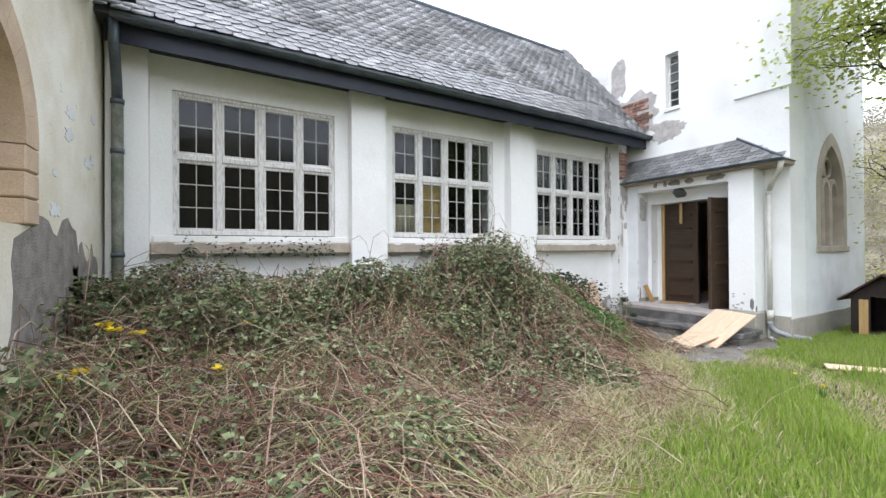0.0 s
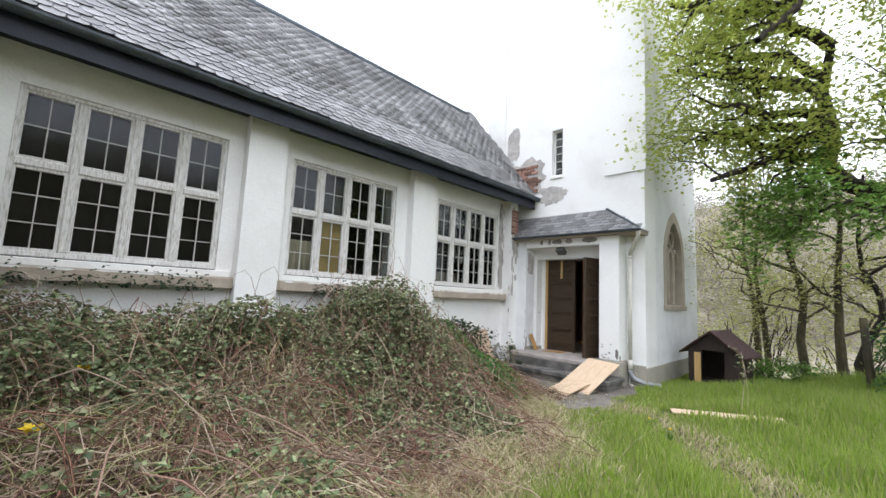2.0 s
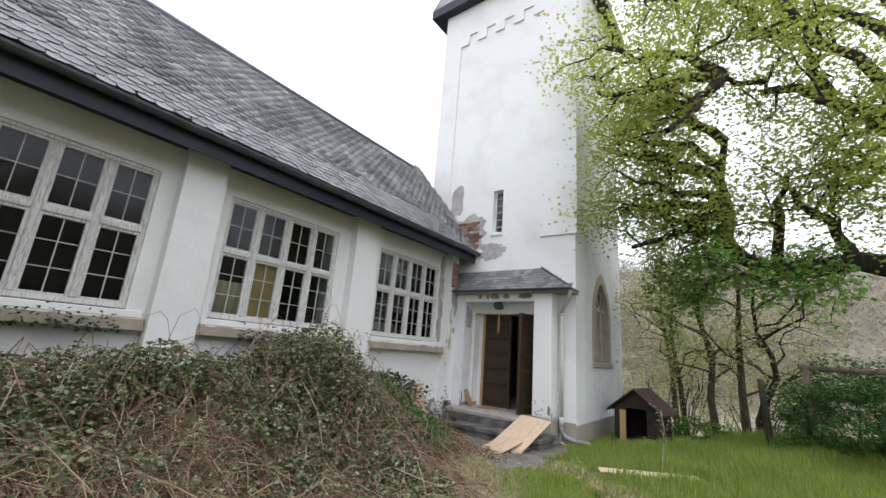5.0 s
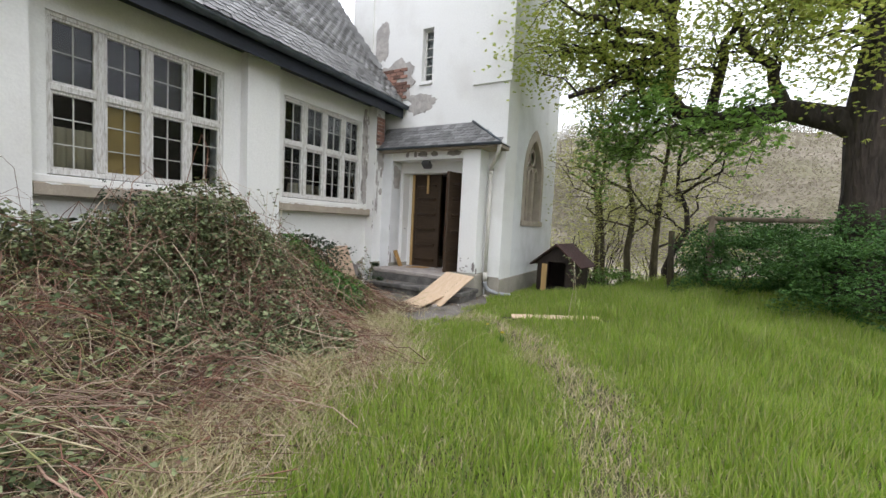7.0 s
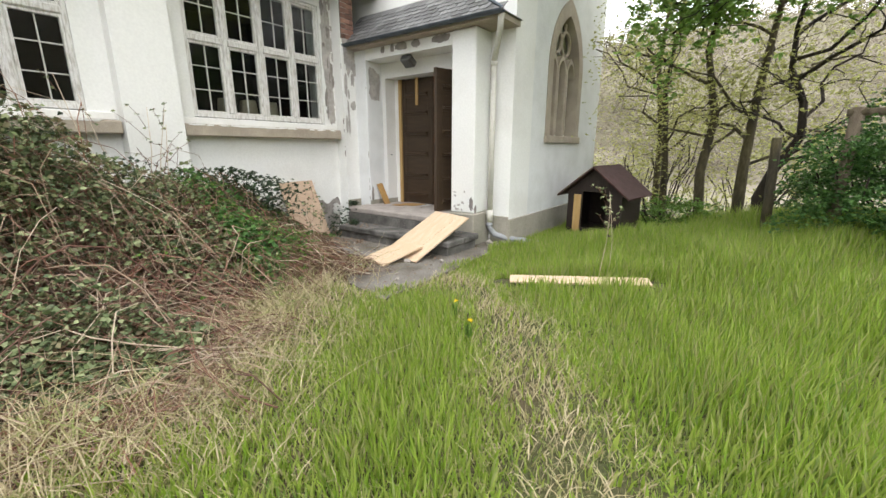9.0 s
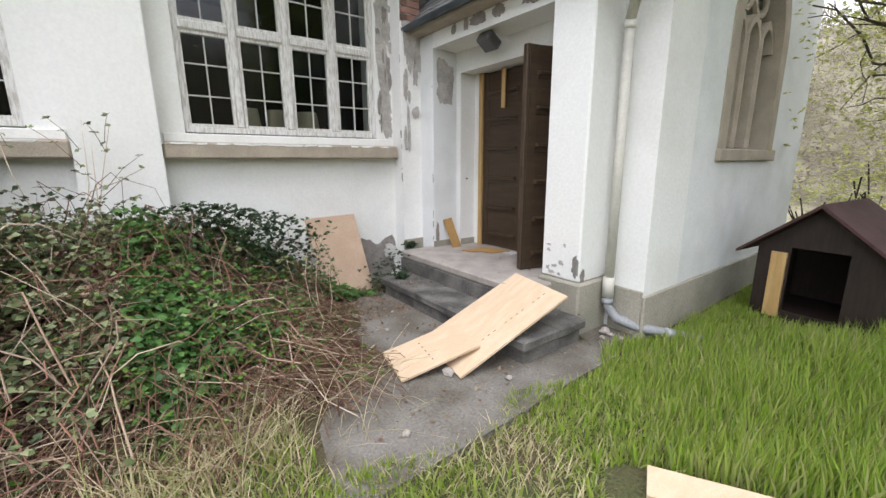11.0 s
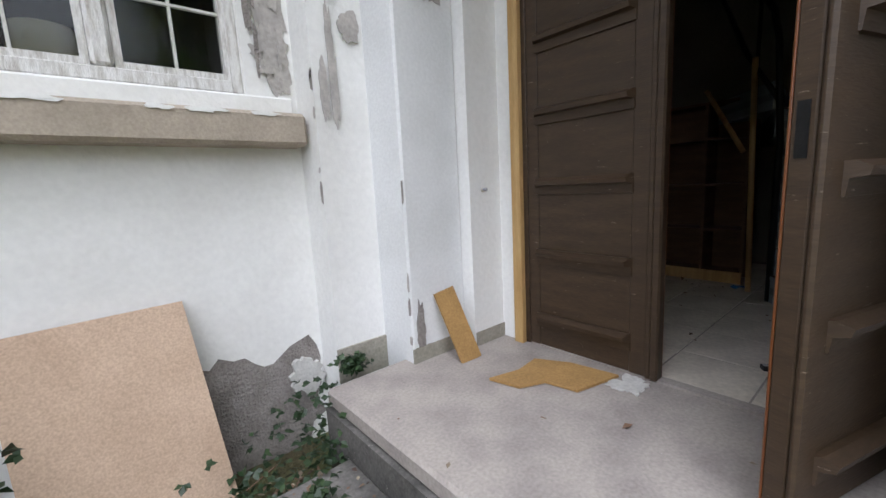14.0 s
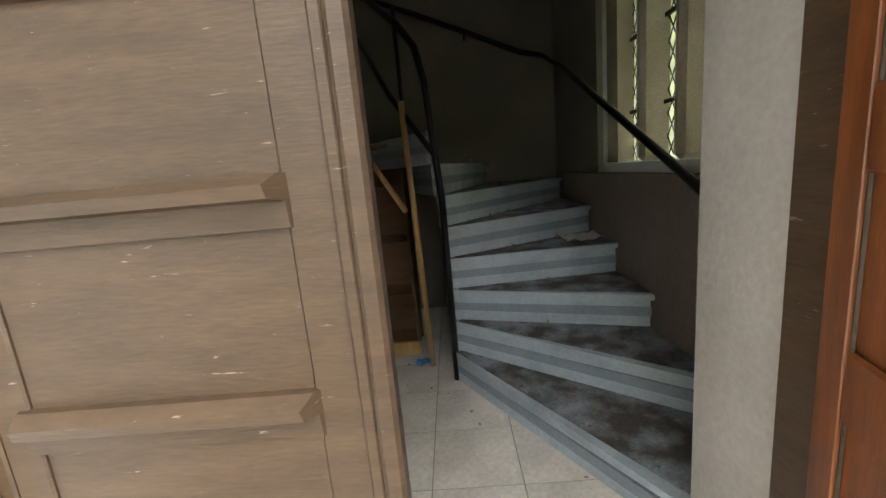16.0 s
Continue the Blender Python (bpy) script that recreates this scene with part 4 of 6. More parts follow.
dp2 = thing("downpipe", "cream painted downpipe with a grey plastic bend", "downpipe")
tube("swan_neck", [(0.16, -3.46, 2.82), (0.22, -3.42, 2.68), (0.52, -3.2, 2.5), (0.63, -3.10, 2.36)], 0.045, PIPE_PALE, dp2)
tube("pipe", [(0.63, -3.10, 2.38), (0.63, -3.10, 0.05)], 0.045, PIPE_PALE, dp2)
tube("collar", [(0.63, -3.10, 2.28), (0.63, -3.10, 2.34)], 0.053, PIPE_PALE, dp2)
tube("socket", [(0.63, -3.10, 0.08), (0.63, -3.10, -0.12)], 0.056, PIPE_PALE, dp2)
tube("drain_bend", [(0.63, -3.10, -0.08), (0.63, -3.11, -0.22), (0.655, -3.19, -0.32), (0.74, -3.38, -0.38), (1.22, -3.80, -0.5)], 0.047, PIPE_GREY, dp2)
tube("collar", [(0.63, -3.10, -0.14), (0.63, -3.102, -0.19)], 0.055, PIPE_GREY, dp2)
tube("collar", [(0.90, -3.545, -0.42), (0.95, -3.585, -0.432)], 0.054, PIPE_GREY, dp2)

# ---- steps ----
steps = thing("entrance_steps", "worn concrete landing and stone step at the doorway", "steps")
bm = bmesh.new()
add_box(bm, (-0.15, -2.72, -0.09), (1.42, -0.50, 0.0), bevel=0.015)
part("landing", bm, CONCRETE, steps)
box("riser", (-0.17, -2.70, -0.6), (0.9, -0.52, -0.092), DARKSTEP, steps)
for y0, y1 in ((-3.14, -2.31), (-2.305, -1.55), (-1.545, -0.74)):
    bm = bmesh.new()
    add_box(bm, (-0.60, y0, -0.335), (-0.166, y1, -0.245), bevel=0.014)
    part("tread", bm, DARKSTEP, steps)
box("tread", (-0.16, -3.14, -0.335), (0.24, -2.722, -0.245), DARKSTEP, steps, bevel=0.014)
box("riser", (-0.56, -3.10, -0.7), (0.2, -0.78, -0.337), DARKSTEP, steps)
bm = bmesh.new()
o = [(-2.35, -3.6), (-1.2, -3.55), (-0.4, -3.5), (0.9, -3.46), (0.9, -3.06), (0.2, -2.9), (-0.6, -0.6), (-0.95, -0.75), (-1.25, -1.5), (-1.75, -2.2), (-2.2, -2.9)]
add_prism(bm, o, lambda u, v, w: (u, v, -0.56 + w), 0.1)
structure(part("pavement", bm, APRON), "cracked concrete apron in front of the steps", "pavement")

# boards lying about
def slab(name, a, b, c, thick, mat, label, cat="board", notch=None):
    """A board with corners a, b (one short edge) and c next to b."""
    a, b, c = Vector(a), Vector(b), Vector(c)
    u, v = b - a, c - b
    nrm = u.cross(v).normalized()
    if nrm.z < 0:
        nrm = -nrm
    o = notch or [(0, 0), (1, 0), (1, 1), (0, 1)]
    bm = bmesh.new()
    add_prism(bm, o, lambda p, q, w: a + u * p + v * q + nrm * w, thick)
    return tagged(part(name, bm, mat), label, cat), a, u, v, nrm * thick


ob, a, u, v, nn = slab("plank_board", (0.04, -2.44, 0.06), (-0.10, -3.17, 0.04), (-1.12, -2.98, -0.455), 0.018, PLYWOOD, "pale wooden board sloping from the landing to the ground")
for k in range(16):
    q = 0.08 + k * 0.055
    if k in (3, 8, 12):
        continue
    m0 = a + u * 0.72 + v * q + nn * 1.02
    e1, e2 = v.normalized(), u.normalized()
    bm = bmesh.new()
    vs = [bm.verts.new(m0 + e1 * s * 0.013 + e2 * t) for s, t in ((-1, -0.006), (1, -0.006), (1, 0.005), (-1, 0.006))]
    bm.faces.new(vs)
    part("print_mark", bm, INK, ob)
ob, a, u, v, nn = slab("plank_board", (-1.40, -2.25, -0.455), (-1.51, -2.75, -0.455), (-0.86, -2.90, -0.295), 0.018, PLYWOOD, "pale wooden board resting on another board")
for k in range(5):
    m0 = a + u * (0.2 + 0.15 * k) + v * 0.45 + nn * 1.02
    e1, e2 = u.normalized(), v.normalized()
    bm = bmesh.new()
    bm.faces.new([bm.verts.new(m0 + e1 * s * 0.013 + e2 * t) for s, t in ((-1, -0.006), (1, -0.006), (1, 0.006), (-1, 0.005))])
    part("print_mark", bm, INK, ob)
slab("chipboard_sheet", (-1.31, -0.12, 0.485), (-0.655, -0.12, 0.50), (-0.58, -0.47, -0.48), 0.018, CHIPBOARD, "brown chipboard panel leaning on the church wall")
slab("chipboard_offcut", (0.46, -0.64, 0.38), (0.60, -0.64, 0.40), (0.66, -0.79, 0.0), 0.014, CHIPSMALL, "small ochre chipboard offcut leaning on the porch wall")
slab("chipboard_offcut", (0.47, -1.04, 0.004), (0.59, -1.40, 0.004), (0.92, -1.46, 0.004), 0.014, CHIPSMALL, "jagged ochre chipboard lying on the landing",
     notch=[(0, 0), (0.45, -0.05), (0.55, 0.3), (1, 0.22), (1.05, 1.0), (0.35, 1.15), (-0.1, 1.05), (0.05, 0.5)])
slab("long_board", (-1.10, -4.40, -0.45), (-0.92, -4.31, -0.43), (-0.20, -5.68, -0.39), 0.018, PLYWOOD, "pale plank lying in the tall grass")
slab("long_board", (-3.95, -1.45, 0.34), (-3.85, -1.67, 0.32), (-2.75, -1.37, 0.22), 0.02, PLYWOOD, "weathered board lying in the brambles")

# ---- double door ----
PANEL_Z = [0.205, 0.585, 0.985, 1.362, 1.735, 2.07]


def door_leaf(name, label, width, hinge_left):
    """A leaf from its hinge along +y, outer face at -x; built at the origin."""
    d = thing(name, label, "door", kind="structure")
    H = 2.32
    box("stile", (0, 0, 0.01), (0.05, 0.07, H), BROWNPAINT, d, bevel=0.004)
    box("stile", (0, width - 0.14, 0.01), (0.05, width, H), BROWNPAINT, d, bevel=0.004)
    bm = bmesh.new()
    add_box(bm, (-0.022, width - 0.035, 0.01), (-0.001, width + 0.004, H), bevel=0.008)
    add_box(bm, (-0.012, width - 0.06, 0.01), (-0.001, width - 0.037, H), bevel=0.004)
    part("cover_strip", bm, BROWNPAINT, d)
    zs = [0.01] + PANEL_Z + [H]
    for i in range(len(zs) - 1):
        z0, z1 = zs[i] + 0.003, zs[i + 1] - 0.003
        bm = bmesh.new()
        add_box(bm, (0.007, 0.072, z0), (0.03, width - 0.142, z1))
        part("panel", bm, BROWNPAINT, d)
        bm = bmesh.new()
        add_box(bm, (0.031, 0.072, z0), (0.046, width - 0.142, z1))
        part("inner_panel", bm, ORANGEWOOD, d, "orange varnished inner panel")
    for z in PANEL_Z:
        bm = bmesh.new()
        o = [(0.011, -0.085), (-0.006, -0.082), (-0.010, -0.038), (-0.040, -0.032), (-0.046, -0.010), (-0.014, 0.006), (0.011, 0.004)]
        ends = [[bm.verts.new((p, y + f * (0.005 - p) * 0.5, z + q)) for p, q in o] for y, f in ((0.05, 1), (width - 0.128, -1))]
        for q in range(len(o)):
            bm.faces.new((ends[0][q], ends[0][(q + 1) % len(o)], ends[1][(q + 1) % len(o)], ends[1][q]))
        bm.faces.new(ends[0])
        bm.faces.new(ends[1][::-1])
        part("rail_moulding", bm, BROWNPAINT, d)
        bm = bmesh.new()
        add_box(bm, (0.047, 0.072, z - 0.07), (0.058, width - 0.142, z + 0.05), bevel=0.006)
        part("inner_rail", bm, ORANGEWOOD, d, "orange varnished inner rail")
    for y0, y1 in ((0.002, 0.07), (width - 0.14, width - 0.002)):
        box("inner_stile", (0.051, y0, 0.012), (0.058, y1, H - 0.002), ORANGEWOOD, d, "orange varnished inner stile", bevel=0.002)
    return d


left = door_leaf("door_1", "closed dark brown panelled door leaf with worn paint", 0.735, True)
left.matrix_world = pose(1.0, -0.895, 0.0) @ Matrix.Diagonal((1, -1, 1, 1))
rightd = door_leaf("door_2", "open dark brown door leaf with orange varnished inside", 0.66, False)
rightd.matrix_world = pose(0.97, -2.40, 0.0, 0, 0, 72)
box("latch", (0.059, 0.57, 0.60), (0.078, 0.61, 0.68), LAMPMETAL, rightd, bevel=0.004)
box("bolt", (0.059, 0.58, 0.36), (0.075, 0.60, 0.50), LAMPMETAL, rightd, bevel=0.004)
box("lock_plate", (0.012, 0.6605, 1.0), (0.038, 0.6625, 1.13), BLACKIRON, rightd)
tagged(box("timber_batten", (0.962, -0.865, 0.0), (0.998, -0.80, 2.33), BATTEN, bevel=0.003), "yellow pine batten beside the closed door leaf", "batten")
tagged(box("timber_strip", (0.95, -1.30, 1.85), (0.974, -1.24, 2.33), BATTEN, bevel=0.002), "short pine strip screwed to the door top", "batten")
frame_ob = thing("door_frame", "dark brown timber door frame", "door frame", kind="structure")
box("jamb", (1.0, -0.89, 0.0), (1.09, -0.795, 2.338), BROWNPAINT, frame_ob, bevel=0.004)
box("jamb", (1.0, -2.408, 0.0), (1.10, -2.372, 2.338), BROWNPAINT, frame_ob, bevel=0.004)
box("head", (1.06, -2.378, 2.325), (1.15, -0.892, 2.338), BROWNPAINT, frame_ob)
tagged(box("threshold_strip", (1.0, -2.36, 0.001), (1.06, -0.9, 0.012), CONCRETE), "worn stone threshold strip", "threshold")
wall_hook = thing("wall_hook", "small grey pipe stub in the porch wall", "hook")
tube("plate", [(0.845, -0.681, 0.945), (0.845, -0.688, 0.945)], 0.017, PIPE_PALE, wall_hook, sides=10)
tube("stub", [(0.845, -0.688, 0.945), (0.845, -0.712, 0.943)], 0.011, PIPE_GREY, wall_hook, sides=10)
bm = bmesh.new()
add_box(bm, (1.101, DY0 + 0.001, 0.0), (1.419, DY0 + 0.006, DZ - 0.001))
structure(part("reveal", bm, REVEAL), "grey-white door reveal", "reveal")

# ---- stairwell ----
structure(box("floor_tower", (1.42, IY0, -0.2), (IX1, IY1, -0.006), CONCRETE), "stairwell floor bed under the tiles", "floor")
floor_t = bpy.data.objects["floor_tower"]
structure(box("dado", (IX0, IY0 + 0.001, 0.0), (IX1, IY0 + 0.05, 1.24), DADO), "brown painted dado below the window", "wall panel")
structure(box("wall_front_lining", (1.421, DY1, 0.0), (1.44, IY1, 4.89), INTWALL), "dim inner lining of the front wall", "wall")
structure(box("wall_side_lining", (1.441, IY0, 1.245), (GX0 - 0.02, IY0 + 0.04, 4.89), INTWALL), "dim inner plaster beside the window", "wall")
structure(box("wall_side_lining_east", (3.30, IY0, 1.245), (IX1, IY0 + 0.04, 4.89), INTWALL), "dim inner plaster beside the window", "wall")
stairs = thing("winding_stairs", "pale blue painted winding stairs with worn treads", "stairs")
NX, NY = 2.86, -1.66
ANG = [212, 231, 252, 275, 298, 321, 344, 8, 32]


def ray_out(a, r0):
    """Where a direction from the newel meets the stairwell's walls."""
    c, s = math.cos(a), math.sin(a)
    ts = []
    if c > 1e-6: ts.append((IX1 - NX) / c)
    if c < -1e-6: ts.append((IX0 + 0.03 - NX) / c)
    if s > 1e-6: ts.append((IY1 - NY) / s)
    if s < -1e-6: ts.append((IY0 + 0.055 - NY) / s)
    t = min(ts) - 0.004
    return (NX + c * t, NY + s * t)


for i in range(len(ANG) - 1):
    a0, a1 = radians(ANG[i]), radians(ANG[i + 1] + (360 if ANG[i + 1] < ANG[i] else 0))
    z1 = 0.2 * (i + 1)
    def outline(lead, r):
        b0 = a0 - lead
        pts = [(NX + r * math.cos(b0), NY + r * math.sin(b0))]
        k = 8
        pts += [ray_out(b0 + (a1 + 0.12 - b0) * j / k, r) for j in range(k + 1)]
        pts += [(NX + r * math.cos(a1 + 0.12), NY + r * math.sin(a1 + 0.12))]
        return pts
    st = None
    bm = bmesh.new()
    add_prism(bm, outline(0.0, 0.05), lambda u, v, w: (u, v, z1 - 0.2 + w), 0.165)
    bmesh.ops.triangulate(bm, faces=[f for f in bm.faces if len(f.verts) > 4])
    st = part("riser", bm, STAIRPAINT, stairs)
    bm = bmesh.new()
    add_prism(bm, outline(0.012, 0.05), lambda u, v, w: (u, v, z1 - 0.135 + w), 0.05)
    bmesh.ops.triangulate(bm, faces=[f for f in bm.faces if len(f.verts) > 4])
    part("riser_band", bm, BAND, st, "greyer band across the riser")
    bm = bmesh.new()
    add_prism(bm, outline(0.035, 0.04), lambda u, v, w: (u, v, z1 - 0.034 + w), 0.030)
    bmesh.ops.triangulate(bm, faces=[f for f in bm.faces if len(f.verts) > 4])
    part("nosing", bm, STAIRPAINT, st)
    bm = bmesh.new()
    add_prism(bm, outline(0.0, 0.1), lambda u, v, w: (u, v, z1 - 0.003 + w), 0.004)
    bmesh.ops.triangulate(bm, faces=[f for f in bm.faces if len(f.verts) > 4])
    part("tread", bm, TREAD, st, "scuffed dirty tread")
rail = thing("stair_railing", "black iron railing with a curved handrail", "railing")
tube("post", [(2.80, -1.70, 0.0), (2.80, -1.70, 1.2), (2.78, -1.66, 1.85), (2.80, -1.62, 2.05), (2.92, -1.52, 2.22), (3.2, -1.3, 2.5)], 0.022, BLACKIRON, rail)
tube("post", [(3.0, -1.5, 0.9), (3.0, -1.5, 2.35)], 0.014, BLACKIRON, rail)
tube("rail", [(2.79, -1.68, 1.45), (3.05, -1.42, 1.85), (3.5, -1.1, 2.5)], 0.018, BLACKIRON, rail)
hr = thing("wall_handrail", "black iron handrail fixed along the stairwell wall", "handrail")
tube("rail", [(1.75, -2.74, 1.08), (2.03, -2.74, 1.22), (3.85, -2.74, 2.09), (4.30, -2.70, 2.3), (4.34, -2.5, 2.36), (4.34, -1.44, 2.82), (4.34, -0.4, 3.2)], 0.022, BLACKIRON, hr)
for p in ((2.9, -2.74, 1.63), (4.34, -2.0, 2.58)):
    tube("bracket", [p, (p[0] + (0.08 if p[0] > 4 else 0), p[1] - (0.08 if p[0] < 4 else 0), p[2] - 0.05)], 0.009, BLACKIRON, hr)
shelf = thing("shelf_unit", "brown wooden shelf unit under the stairs", "shelf")
for y in (-1.43, -1.12, -0.66):
    box("upright", (3.25, y, 0.06), (3.55, y + 0.02, 1.55), SHELFWOOD, shelf)
for z in (0.06, 0.45, 0.85, 1.25, 1.55):
    box("board", (3.25, -1.41, z), (3.55, -0.67, z + 0.02), SHELFWOOD, shelf)
box("back", (3.551, -1.43, 0.0), (3.56, -0.64, 1.57), SHELFWOOD, shelf)
box("kick_board", (3.22, -1.43, 0.0), (3.249, -0.64, 0.1), BATTEN, shelf)
tagged(tube("leaning_batten", [(3.02, -1.53, 0.0), (2.93, -1.50, 1.79)], 0.024, BATTEN, sides=4), "yellow pine batten leaning by the stairs", "batten")
tagged(tube("leaning_batten", [(2.93, -1.46, 1.12), (3.25, -1.1, 1.66)], 0.026, BATTEN, sides=4), "short pine batten fixed slantwise", "batten")
lv = thing("spirit_level", "small black spirit level lying on the tiles", "tool")
lm = pose(1.535, -2.03, 0.016, 0, 0, 36)
box("body", (-0.02, -0.12, -0.012), (0.02, 0.12, 0.012), BLACKPLASTIC, lv, m=lm, bevel=0.003)
for dy in (0.02, 0.08):
    box("vial", (-0.009, dy, 0.0121), (0.009, dy + 0.035, 0.014), WHITEFLAKE, lv, m=lm)


def crumple(name, c, s, mat, label, seed):
    bm = bmesh.new()
    bmesh.ops.create_grid(bm, x_segments=6, y_segments=6, size=s)
    for q in bm.verts:
        q.co.z = 0.03 * (1 + noise.noise((q.co.x * 18, q.co.y * 18, seed))) * (s / 0.08)
        q.co.x *= 0.8 + 0.3 * noise.noise((q.co.y * 9, seed, 2))
        q.co += Vector(c)
    return tagged(part(name, bm, mat), label, "litter")


crumple("wrapper", (3.05, -1.47, 0.0), 0.06, BLUEPLASTIC, "crumpled blue wrapper on the floor", 1)
crumple("paper_sheet", (3.05, -2.0, 0.60), 0.09, PAPER, "dirty sheet of paper on a stair tread", 2)
crumple("paper_sheet", (3.0, -2.6, 0.80), 0.12, PAPER, "dirty sheet of paper on a stair tread", 3)
tagged(patch(None, 0.80, 0.98, -1.62, -1.46, lambda u, v, w: (u, v, 0.001 + w), 101, WHITEFLAKE, "plaster_flake", 0.006, 0.6), "white plaster flake on the landing", "debris")
tagged(patch(None, 0.62, 0.80, -2.62, -2.45, lambda u, v, w: (u, v, 0.001 + w), 102, WHITEFLAKE, "plaster_flake", 0.006, 0.6), "white plaster flake on the landing", "debris")

n = 260
x, y = rnd(n, 1.5, 4.2), rnd(n, -2.75, -1.0)
th = np.degrees(np.arctan2(y - NY, x - NX)) % 360
lev = np.zeros(n)
for i, a in enumerate(ANG[:7]):
    lev = np.where(th >= a, 0.2 * (i + 1), lev)
lev = np.where((th < 212) & (th > 60), 0.0, lev)
keep = (th > 60) & ((lev > 0.1) | (x > 2.6) | (rnd(n) < 0.2))
V, F = leaves_np(np.stack([x, y, lev + 0.006], -1)[keep], rnd(int(keep.sum()), 0.012, 0.045), 0.93, 0.6)
tagged(mesh_np("stair_debris", V, F, LITTER), "dry leaves and crumbs on the stairs", "litter", kind="stuff")

# ---- dog kennel ----
ken = thing("dog_kennel", "dark wooden dog kennel with a maroon felt roof", "kennel")
KM = pose(2.28, -3.80, -0.46, 0, 0, -6)
bm = bmesh.new()
add_box(bm, (0.0, -0.98, 0), (0.03, -0.72, 0.78), KM)
add_box(bm, (0.0, -0.28, 0), (0.03, 0.0, 0.78), KM)
add_box(bm, (0.0, -0.72, 0), (0.03, -0.28, 0.12), KM)
add_prism(bm, [(-0.98, 0.78), (0.0, 0.78), (-0.49, 1.18)], lambda u, v, w: KM @ Vector((w, u, v)), 0.03)
part("front", bm, DARKWOOD, ken)
box("side", (0.031, -0.98, 0), (0.95, -0.95, 0.78), DARKWOOD, ken, m=KM)
box("side", (0.031, -0.03, 0), (0.95, 0.0, 0.78), DARKWOOD, ken, m=KM)
box("back", (0.951, -0.98, 0), (0.98, 0.0, 0.80), DARKWOOD, ken, m=KM)
box("base", (0.031, -0.949, 0.02), (0.95, -0.031, 0.06), DARKWOOD, ken, m=KM)
for sgn in (1, -1):
    bm = bmesh.new()
    o = [(-0.49, 1.20), (-0.49 + sgn * 0.64, 0.68), (-0.49 + sgn * 0.64, 0.71), (-0.49, 1.235)]
    add_prism(bm, o, lambda u, v, w: KM @ Vector((-0.14 + w, u, v)), 1.26)
    part("roof_panel", bm, MAROON, ken)
box("loose_plank", (-0.03, -0.26, 0.04), (-0.004, -0.13, 0.72), BATTEN, ken, "yellow plank beside the opening", m=KM)
tagged(ken, "dark wooden dog kennel with a maroon felt roof")

# ---- fence ----
fence = thing("rail_fence", "weathered round-post fence with one rail", "fence")
tube("post", [(2.15, -7.38, -0.3), (2.12, -7.40, 1.56)], [0.075, 0.07], GREYWOOD, fence)
tube("post", [(1.2, -10.6, -0.3), (1.2, -10.6, 1.55)], [0.075, 0.07], GREYWOOD, fence)
tube("rail", [(2.13, -7.3, 1.50), (1.65, -9.0, 1.50), (1.15, -10.9, 1.48)], 0.045, GREYWOOD, fence)
tube("post", [(2.62, -6.75, -0.4), (2.66, -6.68, 1.22)], [0.07, 0.06], BARK_MOSSY, fence)

# ---- brambles ----
def edge_y(x):
    """Where the brambles stop, as y over x."""
    return -2.05 + 0.42 * (x + 1.3) + 0.25 * np.sin(x * 1.9) + 0.12 * np.sin(x * 4.7)


def bramble_top(x, y):
    """Height of the thicket over the ground."""
    e = ss(0.0, 1.6, y - edge_y(x))
    wall = ss(-3.2, -0.6, y)
    h = 0.18 + 0.42 * e + 0.38 * wall
    h = h + 0.25 * np.exp(-(((x + 9.4) / 0.9) ** 2 + ((y + 2.0) / 1.7) ** 2))
    h = h + 0.88 * np.exp(-(((x + 4.7) / 1.1) ** 2 + ((y + 1.35) / 0.8) ** 2))
    h = h + 0.35 * np.exp(-(((x + 6.9) / 1.3) ** 2 + ((y + 1.2) / 0.9) ** 2))
    h = h * (1 - 0.55 * ss(-2.4, -1.4, x)) * (1 - 0.75 * ss(-1.7, -1.0, x))
    h = h + 0.10 * np.sin(x * 3.3 + y * 1.2) + 0.08 * np.sin(y * 5.1 - x * 2.2)
    return np.maximum(h, 0.08)


def bramble_spots(n, x0=-13.0, x1=-0.65, margin=0.0):
    x = rnd(n * 3, x0, x1)
    y = rnd(n * 3, -7.5, -0.35)
    keep = (y > edge_y(x) - margin) & ((x > -9.6) | (y > -9)) & ~((x < -9.72) & (y > -5.3)) & (y < -0.4)
    keep &= ~((x > -1.7) & (y < -0.75))
    return x[keep][:n], y[keep][:n]


thicket = tagged(new("bramble_thicket"), "tangled brambles with dry canes and dusty green leaves", "brambles", kind="stuff")
# dead, arching canes
x, y = bramble_spots(6000, margin=0.35)
n, K = len(x), 7
h = bramble_top(x, y)
az, ln = rnd(n, 0, 6.28), rnd(n, 0.5, 1.5)
s = np.linspace(0, 1, K)[None, :]
arch = h[:, None] * (rnd(n, 0.35, 1.0)[:, None]) * (4 * s * (1 - s) * rnd(n, 0.3, 0.9)[:, None] + 0.55 * (1 - s) + rnd(n, 0.1, 0.7)[:, None] * s)
P = np.stack([x[:, None] + np.cos(az)[:, None] * ln[:, None] * (s - 0.5) + rnd((n, K), -0.06, 0.06),
              y[:, None] + np.sin(az)[:, None] * ln[:, None] * (s - 0.5) + rnd((n, K), -0.06, 0.06),
              ground_z(x, y)[:, None] + arch + rnd((n, K), -0.04, 0.05)], -1)
P[..., 1] = np.minimum(P[..., 1], -0.36)
P[..., 0] = np.minimum(P[..., 0], -1.42 + 0.2 * np.sin(P[..., 1] * 9))
P[..., 0] = np.where(P[..., 1] > -5.3, np.maximum(P[..., 0], -9.6), P[..., 0])
V, F = canes_np(P, rnd(n, 0.0028, 0.0075))
